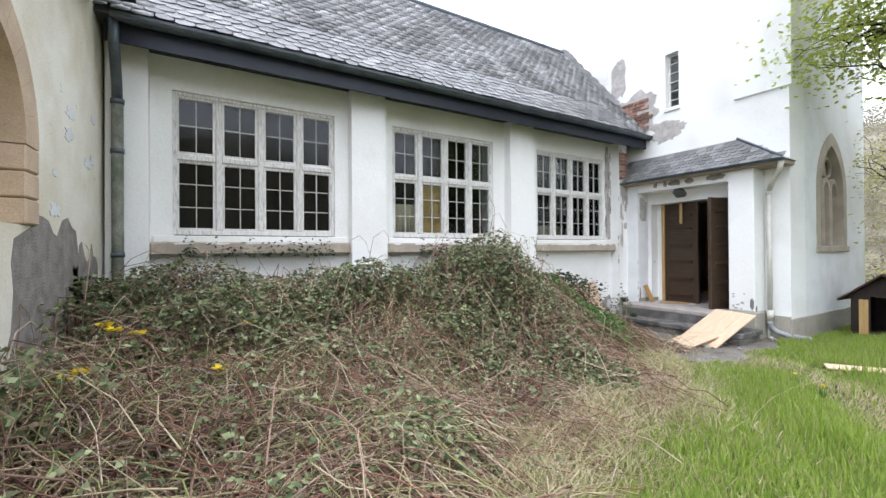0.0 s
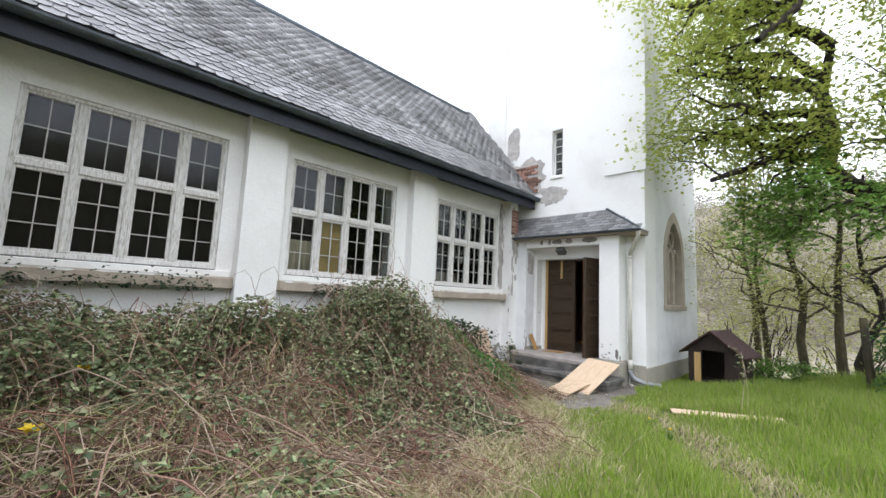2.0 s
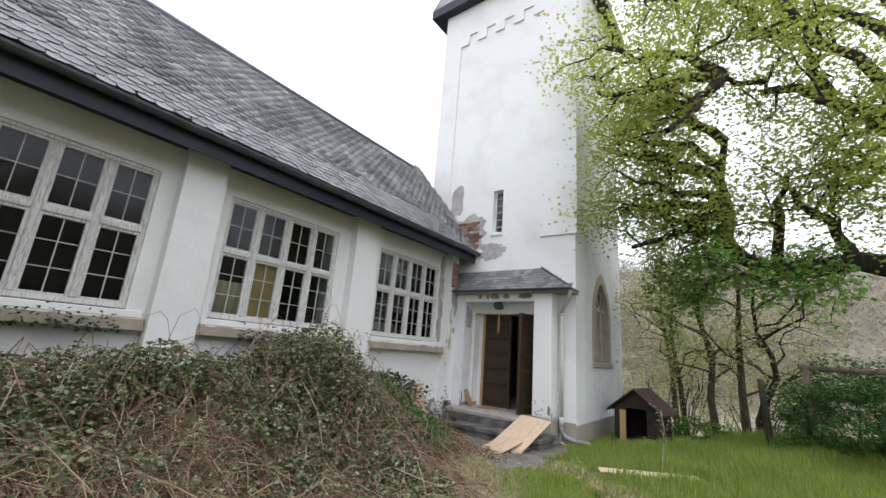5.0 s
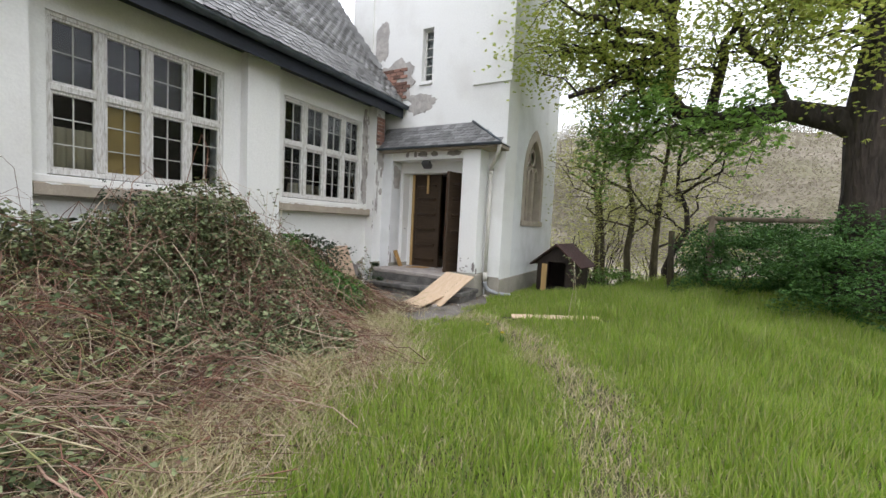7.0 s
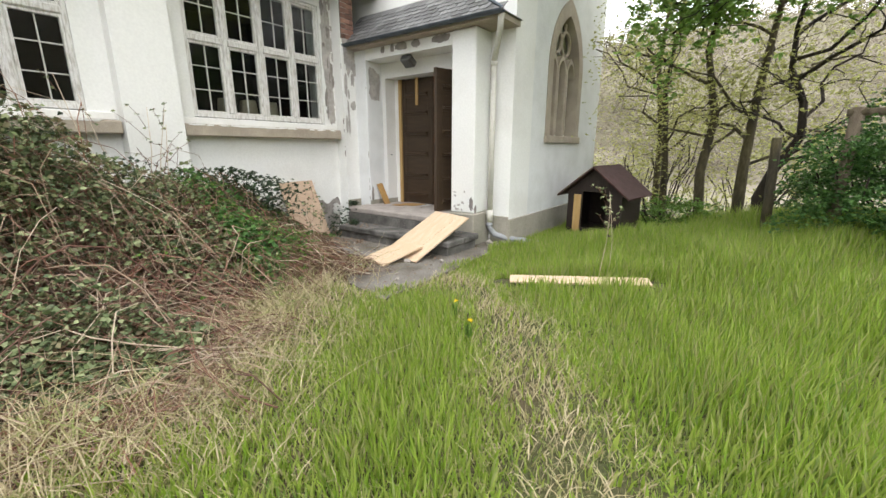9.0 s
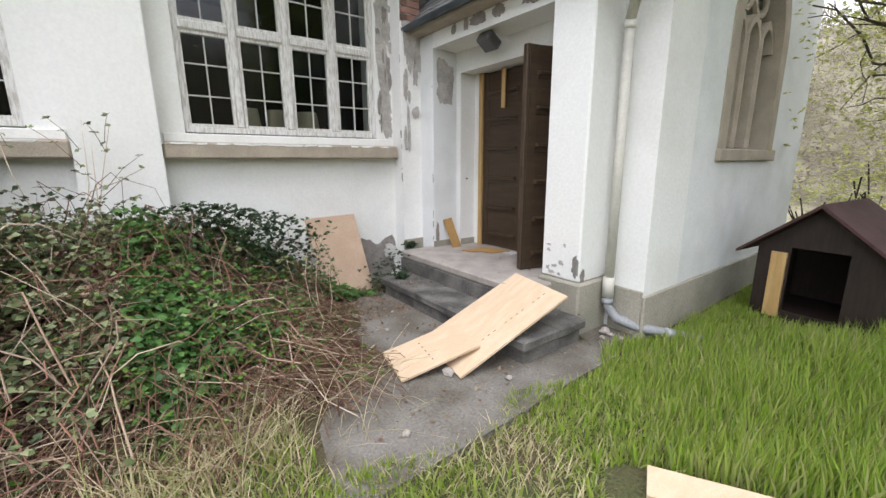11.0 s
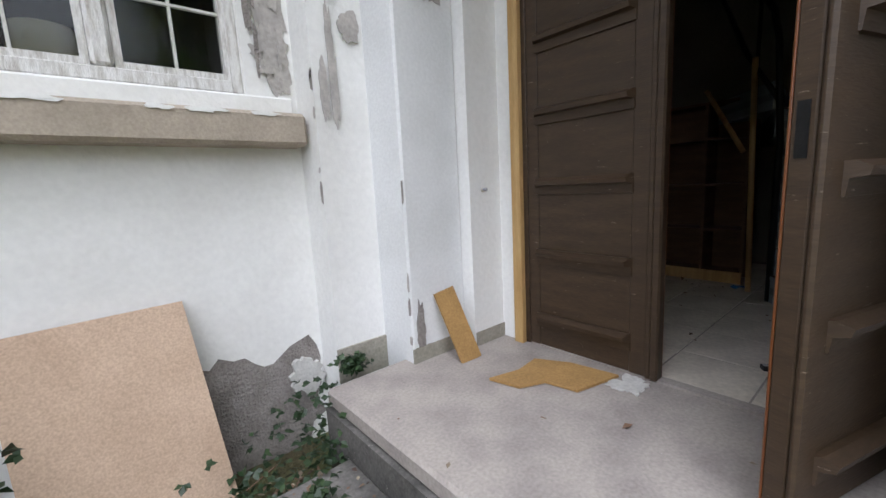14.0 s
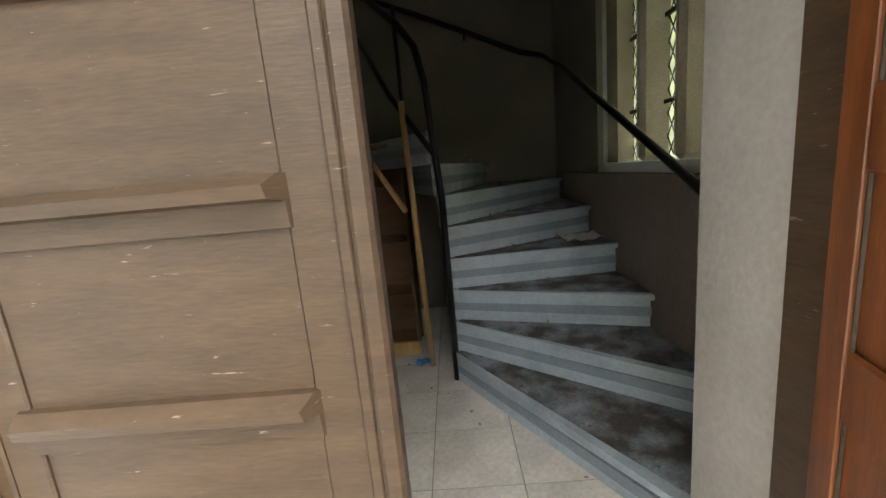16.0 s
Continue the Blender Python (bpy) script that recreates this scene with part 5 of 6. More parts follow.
tagged(mesh_np("dead_cane", V, F, CANE, thicket), "dry brown and straw-coloured canes", kind="stuff")
# bleached canes and straw over the western part
n, K = 1700, 7
x = rnd(n, -9.6, -6.2)
y = np.maximum(edge_y(x) - 0.3 + rnd(n) ** 1.3 * 3.4, -6.0)
az, ln = rnd(n, 0, 6.28), rnd(n, 0.4, 1.3)
s = np.linspace(0, 1, K)[None, :]
P = np.stack([x[:, None] + np.cos(az)[:, None] * ln[:, None] * (s - 0.5) + rnd((n, K), -0.05, 0.05), y[:, None] + np.sin(az)[:, None] * ln[:, None] * (s - 0.5) + rnd((n, K), -0.05, 0.05),
              ground_z(x, y)[:, None] + bramble_top(x, y)[:, None] * rnd(n, 0.5, 1.05)[:, None] * (0.6 + 1.5 * s * (1 - s)) + rnd((n, K), -0.03, 0.04)], -1)
P[..., 1] = np.minimum(P[..., 1], -0.45)
P[..., 0] = np.maximum(P[..., 0], -9.6)
V, F = canes_np(P, rnd(n, 0.0025, 0.0065))
tagged(mesh_np("bleached_cane", V, F, DRYGRASS, thicket), "bleached straw-coloured canes", kind="stuff")
# a loose heap of red-brown canes by the steps
n, K = 1500, 7
x, y = rnd(n, -3.4, -1.5), rnd(n, -2.6, -0.5)
az, ln = rnd(n, 0, 6.28), rnd(n, 0.4, 1.1)
s = np.linspace(0, 1, K)[None, :]
P = np.stack([x[:, None] + np.cos(az)[:, None] * ln[:, None] * (s - 0.5) + rnd((n, K), -0.05, 0.05), y[:, None] + np.sin(az)[:, None] * ln[:, None] * (s - 0.5) + rnd((n, K), -0.05, 0.05),
              ground_z(x, y)[:, None] + (0.05 + bramble_top(x, y))[:, None] * rnd(n, 0.2, 1.1)[:, None] * (0.5 + 2.0 * s * (1 - s)) + rnd((n, K), -0.03, 0.03)], -1)
P[..., 1] = np.minimum(P[..., 1], -0.36)
P[..., 0] = np.minimum(P[..., 0], -1.38 + 0.15 * np.sin(P[..., 1] * 7))
V, F = canes_np(P, rnd(n, 0.0025, 0.006))
tagged(mesh_np("red_cane", V, F, REDCANE, thicket), "red-brown canes heaped by the steps", kind="stuff")
# fine twigs and litter near the ground
x, y = bramble_spots(9000, margin=0.6)
n, K = len(x), 4
az, ln = rnd(n, 0, 6.28), rnd(n, 0.15, 0.6)
s = np.linspace(-0.5, 0.5, K)[None, :]
zz = ground_z(x, y) + bramble_top(x, y) * rnd(n, 0.05, 0.8)
P = np.stack([x[:, None] + np.cos(az)[:, None] * ln[:, None] * s, y[:, None] + np.sin(az)[:, None] * ln[:, None] * s,
              zz[:, None] + rnd((n, 1), -0.5, 0.5) * ln[:, None] * s + rnd((n, K), -0.02, 0.02)], -1)
P[..., 1] = np.minimum(P[..., 1], -0.36)
V, F = canes_np(P, rnd(n, 0.0016, 0.004))
tagged(mesh_np("twig", V, F, CANE, thicket), kind="stuff")
x, y = bramble_spots(30000, margin=0.4)
C = np.stack([x, y, ground_z(x, y) + bramble_top(x, y) * rnd(len(x), 0.0, 0.62)], -1)
V, F = leaves_np(C, rnd(len(x), 0.02, 0.06), 0.4, 0.6)
tagged(mesh_np("withered_leaf", V, F, LITTER, thicket), "withered brown leaves", kind="stuff")
# living leaves in drifts
x, y = bramble_spots(75000)
drift = np.sin(x * 2.3 + 1.3 * np.sin(y * 2.1)) + np.sin(y * 3.7 + x * 1.1) + 2.4 * ss(-2.8, -1.0, y) - 1.3 * ss(-2.4, -3.6, y) + 1.2 * np.exp(-((x + 4.7) / 1.6) ** 2) - 2.2 * ss(-3.0, -2.0, x)
keep = rnd(len(x)) < np.clip(0.02 + 0.42 * (drift + 0.1), 0.05, 1)
x, y = x[keep], y[keep]
C = np.stack([x, y, ground_z(x, y) + bramble_top(x, y) * rnd(len(x), 0.5, 1.1)], -1)
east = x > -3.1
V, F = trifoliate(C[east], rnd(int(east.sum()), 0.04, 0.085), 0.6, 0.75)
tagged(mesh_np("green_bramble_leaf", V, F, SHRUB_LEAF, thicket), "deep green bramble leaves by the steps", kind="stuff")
C = C[~east]
V, F = trifoliate(C, rnd(len(C), 0.035, 0.072), 0.6, 0.75)
tagged(mesh_np("bramble_leaf", V, F, BRAMBLE_LEAF, thicket), "dusty green and pale bramble leaves", kind="stuff")
# darker leaves climbing along the wall
n = 9000
x = rnd(n, -9.4, -1.2)
w = np.exp(-((x + 7.5) / 0.9) ** 2) + np.exp(-((x + 6.1) / 0.7) ** 2) * 0.8 + np.exp(-((x + 4.6) / 0.8) ** 2) + 1.0 * np.exp(-((x + 2.3) / 0.55) ** 2) + 0.1
keep = rnd(n) < w
x = x[keep]
y = rnd(len(x), -1.0, -0.4)
C = np.stack([x, y, ground_z(x, y) + 0.16 * ss(-3.0, -2.2, x) + rnd(len(x), 0.35, 1.0) * (0.75 + 0.75 * np.exp(-((x + 4.6) / 2.4) ** 2) - 0.05 * ss(-2.6, -1.6, x)) + 0.1], -1)
V, F = trifoliate(C, rnd(len(x), 0.035, 0.07), 0.5, 0.7)
tagged(mesh_np("dark_leaf", V, F, IVY_LEAF, thicket), "dark green leaves against the wall", kind="stuff")
pick = np.random.permutation(len(C))[:500]
s = np.linspace(0, 1, 5)[None, :, None]
root = np.stack([C[pick, 0] + rnd(500, -0.3, 0.3), np.minimum(C[pick, 1] + rnd(500, -0.3, 0.1), -0.4), ground_z(C[pick, 0], C[pick, 1])], -1)
P = root[:, None, :] * (1 - s) + C[pick][:, None, :] * s + np.array((0, 0, 0.12)) * np.sin(np.pi * s)
V, F = canes_np(P, rnd(500, 0.002, 0.004))
tagged(mesh_np("dark_stem", V, F, REDCANE, thicket), kind="stuff")
n = 420
x = np.concatenate([rnd(n // 2, -8.9, -6.9), rnd(n // 2, -5.4, -3.9)])
C = np.stack([x, rnd(len(x), -0.42, -0.27), 1.2 + rnd(len(x), 0, 0.32) * rnd(len(x))], -1)
V, F = trifoliate(C, rnd(len(x), 0.03, 0.06), 0.5, 0.7)
tagged(mesh_np("sill_leaf", V, F, IVY_LEAF, thicket), "dark leaves creeping over the window sills", kind="stuff")
# upright stray shoots over the thicket
n, K = 420, 6
x, y = bramble_spots(n, x1=-1.6)
n = len(x)
top = bramble_top(x, y) + rnd(n, 0.05, 0.38)
s = np.linspace(0, 1, K)[None, :]
az = rnd(n, 0, 6.28)
P = np.stack([x[:, None] + np.cos(az)[:, None] * 0.35 * s ** 2 + rnd((n, K), -0.02, 0.02), y[:, None] + np.sin(az)[:, None] * 0.3 * s ** 2, ground_z(x, y)[:, None] + top[:, None] * (s - 0.12 * s ** 3)], -1)
P[..., 1] = np.minimum(P[..., 1], -0.4)
P[..., 0] = np.maximum(P[..., 0], -9.6)
V, F = canes_np(P, rnd(n, 0.0025, 0.005))
tagged(mesh_np("stray_shoot", V, F, CANE, thicket), kind="stuff")
C = np.concatenate([P[:, k] + np.random.normal(size=(n, 3)) * 0.02 for k in (3, 4, 5, 5)])
V, F = trifoliate(C, rnd(len(C), 0.03, 0.06), 0.6, 0.7)
tagged(mesh_np("shoot_leaf", V, F, BRAMBLE_LEAF, thicket), kind="stuff")
# fresh shoots by the steps
n = 1500
x = -2.4 + 0.9 * np.random.normal(size=n) * 0.7
y = -2.0 + np.random.normal(size=n) * 0.5
keep = (y > edge_y(x) - 0.3) & (x < -1.45)
x, y = x[keep], y[keep]
C = np.stack([x, y, ground_z(x, y) + bramble_top(x, y) * rnd(len(x), 0.4, 1.15)], -1)
V, F = trifoliate(C, rnd(len(x), 0.03, 0.06), 0.6, 0.75)
tagged(mesh_np("fresh_leaf", V, F, FRESH_LEAF, thicket), "fresh light green leaves", kind="stuff")


def shoots(name, label, base, count, height, spread, leaf, mat, sparse=9, r=0.004):
    """A few tall shoots with sparse leaves."""
    t = thing(name, label, "plant")
    ends = []
    for k in range(count):
        b = Vector(base) + Vector((random.uniform(-0.15, 0.15), random.uniform(-0.1, 0.1), 0))
        b.z = float(ground_z(b.x, b.y))
        d = Vector((random.uniform(-spread, spread), random.uniform(-spread, spread) * 0.5, 1))
        hh = height * random.uniform(0.7, 1.0)
        pts = [b + d * hh * s + Vector((0.05 * math.sin(5 * s + k), 0.04 * math.cos(4 * s + k), 0)) for s in (0, 0.25, 0.5, 0.75, 1)]
        tube("stem", pts, [r, r * 0.9, r * 0.75, r * 0.6, r * 0.4], CANE, t, sides=5)
        for j in range(4):
            s0 = random.uniform(0.5, 0.95)
            q = b + d * hh * s0
            e = q + Vector((random.uniform(-0.3, 0.3), random.uniform(-0.15, 0.15), random.uniform(0.05, 0.3)))
            ends += [tuple(q), tuple(e), tuple((q + e) / 2 + Vector((0, 0, 0.03)))]
            tube("twig", [q, (q + e) / 2 + Vector((0, 0, 0.03)), e], [r * 0.5, r * 0.4, r * 0.3], CANE, t, sides=4)
    C = np.array(ends)
    V, F = trifoliate(C, 0.05, 0.5, 0.7)
    tagged(mesh_np("leaf", V, F, mat, t), kind="stuff")
    return t


shoots("tall_shoot", "bare tall elder shoots with a few small leaves", (-3.35, -0.75, 0), 5, 2.55, 0.30, 0.04, BRAMBLE_LEAF, 26, 0.007)
shoots("tall_shoot", "thin leafy shoot standing by the steps", (-1.75, -1.55, 0), 3, 1.15, 0.2, 0.04, BRAMBLE_LEAF, 26, 0.005)
shoots("tall_shoot", "thin dry weed stalk in the grass", (-0.35, -5.3, 0), 2, 1.25, 0.1, 0.04, BRAMBLE_LEAF, 16, 0.004)
# small plants on the steps
for cx, cy, cz, r in ((-0.30, -0.58, -0.45, 0.30), (0.04, -0.42, 0.0, 0.07), (-0.42, -0.95, -0.245, 0.07), (-0.16, -0.50, -0.30, 0.26), (-0.52, -0.62, -0.46, 0.22)):
    C = np.stack([cx + np.random.normal(size=70) * r * 0.5, cy + np.random.normal(size=70) * r * 0.5, cz + rnd(70, 0.005, r * 1.1)], -1)
    V, F = trifoliate(C, 0.045, 0.6, 0.75)
    tagged(mesh_np("weed_clump", V, F, IVY_LEAF), "small green weed growing on the steps", "weed", kind="stuff")
# daffodils
for x0, y0 in ((-9.34, -2.4), (-9.27, -2.5), (-9.12, -2.5), (-9.40, -3.3), (-9.36, -3.05), (-8.55, -2.9), (-8.3, -2.3), (-2.5, -4.75), (-2.2, -4.4)):
    t = thing("yellow_flower", "yellow flower with green strap leaves", "flower", "yellow flowers")
    z0 = float(ground_z(x0, y0))
    hh = float(bramble_top(x0, y0)) * 0.92 if x0 < -8 else 0.16
    tube("stem", [(x0, y0, z0), (x0 + 0.02, y0, z0 + hh)], 0.004, FRESH_LEAF, t, sides=5)
    C = np.repeat(np.array([[x0 + 0.02, y0, z0 + hh]]), 12, 0)
    a = np.linspace(0, 6.28, 12)
    V, F = leaves_np(C, 0.07 if x0 < -8 else 0.03, 0.5, 0.55, np.stack([np.cos(a), np.sin(a), rnd(12, 0.0, 0.6)], -1))
    mesh_np("bloom", V, F, YELLOW, t)
    C = np.repeat(np.array([[x0, y0, z0]]), 8, 0)
    V, F = leaves_np(C, hh * 0.9, 0.2, 0.08, np.random.normal(size=(8, 3)) * (0.3, 0.3, 0.1) + (0, 0, 1))
    mesh_np("strap_leaf", V, F, FRESH_LEAF, t)

# ---- grass ----
def path_dist(x, y):
    """Distance from the trodden trail that leads to the steps."""
    pts = [(-9.0, -6.9), (-6.3, -6.9), (-3.6, -6.1), (-2.0, -4.9), (-1.4, -3.8)]
    d = np.full(np.shape(x), 9.0)
    for (ax, ay), (bx, by) in zip(pts, pts[1:]):
        L2 = (bx - ax) ** 2 + (by - ay) ** 2
        t = np.clip(((x - ax) * (bx - ax) + (y - ay) * (by - ay)) / L2, 0, 1)
        d = np.minimum(d, np.hypot(x - ax - t * (bx - ax), y - ay - t * (by - ay)))
    return d


def blades(n, x0, x1, y0, y1, dens, hfun, mat, name, label, width=0.006, lean=0.35):
    x, y = rnd(n, x0, x1), rnd(n, y0, y1)
    keep = rnd(n) < dens(x, y)
    x, y = x[keep], y[keep]
    n = len(x)
    z = ground_z(x, y) + lawn_relief(x, y) - 0.01
    h = hfun(x, y) * rnd(n, 0.5, 1.15)
    a = rnd(n, 0, 6.28)
    lx, ly = np.cos(a) * h * lean * rnd(n, 0.2, 1.3), np.sin(a) * h * lean * rnd(n, 0.2, 1.3)
    b = rnd(n, 0, 6.28)
    wx, wy = np.cos(b) * width, np.sin(b) * width
    V = np.stack([np.stack([x - wx, y - wy, z], -1), np.stack([x + wx, y + wy, z], -1),
                  np.stack([x + lx * 0.4 + wx * 0.8, y + ly * 0.4 + wy * 0.8, z + h * 0.6], -1), np.stack([x + lx * 0.4 - wx * 0.8, y + ly * 0.4 - wy * 0.8, z + h * 0.6], -1),
                  np.stack([x + lx, y + ly, z + h], -1)], 1)
    i = np.arange(n)[:, None] * 5
    F = np.concatenate([i + np.array(f) for f in ([0, 1, 2], [0, 2, 3], [3, 2, 4])])
    return tagged(mesh_np(name, V.reshape(-1, 3), F, mat), label, "grass", kind="stuff")


def off_hard(x, y):
    """Not on the concrete, in the kennel or in the tower."""
    bad = ((x > -2.3) & (x < 0.9) & (y > -3.45 + 0.1 * np.sin(x * 5))) | ((x > 0.6) & (x < 5) & (y > -3.5)) | ((x > 2.2) & (x < 3.3) & (y > -5.1) & (y < -3.9))
    t = np.clip(((x + 1.0) * 0.75 - (y + 4.36) * 1.4) / (0.75 ** 2 + 1.4 ** 2), 0, 1)
    bad |= np.hypot(x + 1.06 - 0.75 * t, y + 4.36 + 1.4 * t) < 0.2
    return np.where(bad, 0.0, 1.0)


def d_green(x, y):
    out = ss(0.1, 1.5, edge_y(x) - y - 0.2 * np.sin(x * 3))
    pd = path_dist(x, y)
    tuft = 0.5 + 0.5 * np.sin(x * 3.1 + 2 * np.sin(y * 1.7)) * np.sin(y * 3.7 + 1.4 * np.sin(x * 2.3))
    return off_hard(x, y) * (0.55 + 0.45 * tuft) * (0.08 + 0.92 * out) * (0.12 + 0.88 * ss(0.12, 0.5, pd + 0.12 * np.sin(x * 6 + y * 3))) * (0.32 + 0.68 * ss(-8.5, -4.0, x))


def h_green(x, y):
    return (1 - 0.5 * ss(-4.7, -3.6, y)) * h_open(x, y)


def h_open(x, y):
    return 0.09 + 0.13 * ss(0.3, 1.6, path_dist(x, y)) * ss(-4.5, -1.0, x) + 0.06 * ss(0.2, 0.7, path_dist(x, y)) + 0.06 * np.sin(x * 2.2) * np.sin(y * 2.7) + 0.05 * np.sin(x * 3.1 + 2 * np.sin(y * 1.7)) * np.sin(y * 3.7 + 1.4 * np.sin(x * 2.3))


def d_dry(x, y):
    band = np.exp(-((edge_y(x) - y - 0.35) / 0.8) ** 2)
    return off_hard(x, y) * np.clip(band * 0.9 + 0.95 * np.exp(-(path_dist(x, y) / 0.36) ** 2) + 0.14 + 0.25 * ss(-4.5, -8.0, x), 0, 1)


blades(280000, -9.5, 3.6, -10.5, -2.2, d_green, h_green, GRASS, "grass", "lush green spring grass", 0.006)
blades(40000, -14, 6, -14, -3.4, lambda x, y: off_hard(x, y) * ss(0.1, 0.8, edge_y(x) - y) * 0.8, lambda x, y: 0.12 + 0 * x, GRASS, "grass", "short green grass further off", 0.010)
blades(110000, -11, 1.5, -8, -1.8, d_dry, lambda x, y: 0.10 + 0.16 * np.exp(-((edge_y(x) - y - 0.2) / 0.7) ** 2), DRYGRASS, "dry_grass", "straw-coloured dry grass", 0.004, 1.1)
blades(150000, -7.5, 3.2, -8.0, -3.4, lambda x, y: off_hard(x, y) * ss(0.2, 1.2, edge_y(x) - y) * ss(0.1, 0.4, path_dist(x, y)), lambda x, y: 0.07 + 0 * x, GRASS, "grass", "fine short grass between the tall blades", 0.004, 0.9)
# long dry stalks
n = 260
x = rnd(n, -9.5, -1.6)
y = edge_y(x) - rnd(n, -0.3, 1.1)
K = 5
s = np.linspace(0, 1, K)[None, :]
az, hh = rnd(n, 0, 6.28), rnd(n, 0.35, 0.9)
P = np.stack([x[:, None] + np.cos(az)[:, None] * s ** 1.5 * hh[:, None] * 0.9, y[:, None] + np.sin(az)[:, None] * s ** 1.5 * hh[:, None] * 0.9, ground_z(x, y)[:, None] + hh[:, None] * (s - 0.45 * s ** 2)], -1)
V, F = canes_np(P, rnd(n, 0.002, 0.004))
tagged(mesh_np("dry_stalk", V, F, DRYGRASS), "long pale dry grass stalks", "grass", kind="stuff")
# fallen leaves and crumbs on the concrete
x, y = np.concatenate([rnd(900, -2.0, 0.7), rnd(1600, -1.3, -0.2)]), np.concatenate([rnd(900, -3.4, -0.9), rnd(1600, -1.5, -0.4)])
z = np.where((x > -0.15) & (y > -2.7) & (y < -0.5), 0.002, np.where((x > -0.6) & (y > -3.1) & (y < -0.78), -0.243, -0.455))
keep = rnd(2500) < np.where(z < -0.3, 0.9, np.where(z < -0.1, 0.25, 0.05))
V, F = leaves_np(np.stack([x, y, z], -1)[keep], rnd(int(keep.sum()), 0.015, 0.05), 0.95, 0.6)
tagged(mesh_np("leaf_litter", V, F, LITTER), "scattered dead leaves on concrete", "litter", kind="stuff")
for k in range(26):
    x, y = random.uniform(-1.9, 1.1), random.uniform(-3.5, -1.0)
    if x > -0.7 and y > -3.12:
        x, y = random.uniform(0.3, 1.1), random.uniform(-3.45, -3.12)
    bm = bmesh.new()
    r = random.uniform(0.02, 0.06)
    bmesh.ops.create_icosphere(bm, subdivisions=1, radius=r)
    for q in bm.verts:
        q.co *= random.uniform(0.7, 1.2)
        q.co.z *= 0.6
        q.co += Vector((x, y, -0.455 + r * 0.3))
    tagged(part("rubble_stone", bm, RUBBLE), "grey rubble stone beside the steps", "stone", "rubble stones")

# ---- trees ----
def limb_points(p0, p1, bend, k=6):
    p0, p1 = Vector(p0), Vector(p1)
    L = (p1 - p0).length
    out = []
    for i in range(k + 1):
        s = i / k
        w = math.sin(math.pi * s)
        out.append(p0.lerp(p1, s) + Vector((random.uniform(-1, 1), random.uniform(-1, 1), random.uniform(-0.6, 1.0))) * bend * L * w * 0.5)
    return out


def sample(pts, s):
    f = s * (len(pts) - 1)
    i = min(int(f), len(pts) - 2)
    return Vector(pts[i]).lerp(Vector(pts[i + 1]), f - i)


def grow(bm, pts, r0, r1, tips, depth, size, down=0.0):
    """A limb with side branches; the ends of the finest go into tips."""
    add_tube(bm, pts, [r0 + (r1 - r0) * (i / (len(pts) - 1)) for i in range(len(pts))], 7 if r0 > 0.05 else 4, cap=False)
    if depth == 0:
        tips.extend(sample(pts, s) for s in (0.35, 0.6, 0.8, 1.0))
        return
    for k in range(5 if depth > 1 else 4):
        s = 0.25 + 0.75 * (k + random.random()) / 5
        b = sample(pts, min(s, 1.0))
        d = (sample(pts, min(s + 0.1, 1.0)) - sample(pts, max(s - 0.1, 0.0))).normalized()
        side = Vector((random.gauss(0, 1), random.gauss(0, 1), random.gauss(0.15 - down, 0.7))).normalized()
        e = b + (d * 0.6 + side).normalized() * size * random.uniform(0.6, 1.1)
        rr = (r0 + (r1 - r0) * s) * 0.5
        grow(bm, limb_points(b, e, 0.25, 4), max(rr, 0.008), 0.006, tips, depth - 1, size * 0.55, down)


TX, TYT = 1.40, -9.42
oak = thing("large_tree", "large spreading tree with dark bark and young yellow-green leaves", "tree")
bm = bmesh.new()
tips_hi, tips_lo = [], []
add_tube(bm, [(TX + 0.1, TYT - 0.1, -0.6), (TX, TYT, 0.6), (TX, TYT, 2.0), (TX, TYT + 0.05, 3.3), (TX - 0.05, TYT - 0.05, 4.8), (TX, TYT + 0.05, 6.3), (TX, TYT, 8.4)], [0.5, 0.38, 0.34, 0.36, 0.30, 0.26, 0.16], 12, cap=False)
bough = [(1.40, -9.5, 2.9), (1.45, -9.2, 3.05), (1.51, -8.97, 3.2), (1.77, -8.32, 3.49), (2.0, -7.7, 3.42), (2.23, -7.16, 3.47), (2.44, -6.63, 3.8), (2.56, -6.33, 4.28), (2.52, -6.43, 4.99), (2.57, -6.31, 5.87), (2.50, -6.5, 6.8)]
add_tube(bm, bough, [0.26, 0.24, 0.22, 0.19, 0.18, 0.17, 0.16, 0.15, 0.13, 0.11, 0.07], 10, cap=False)
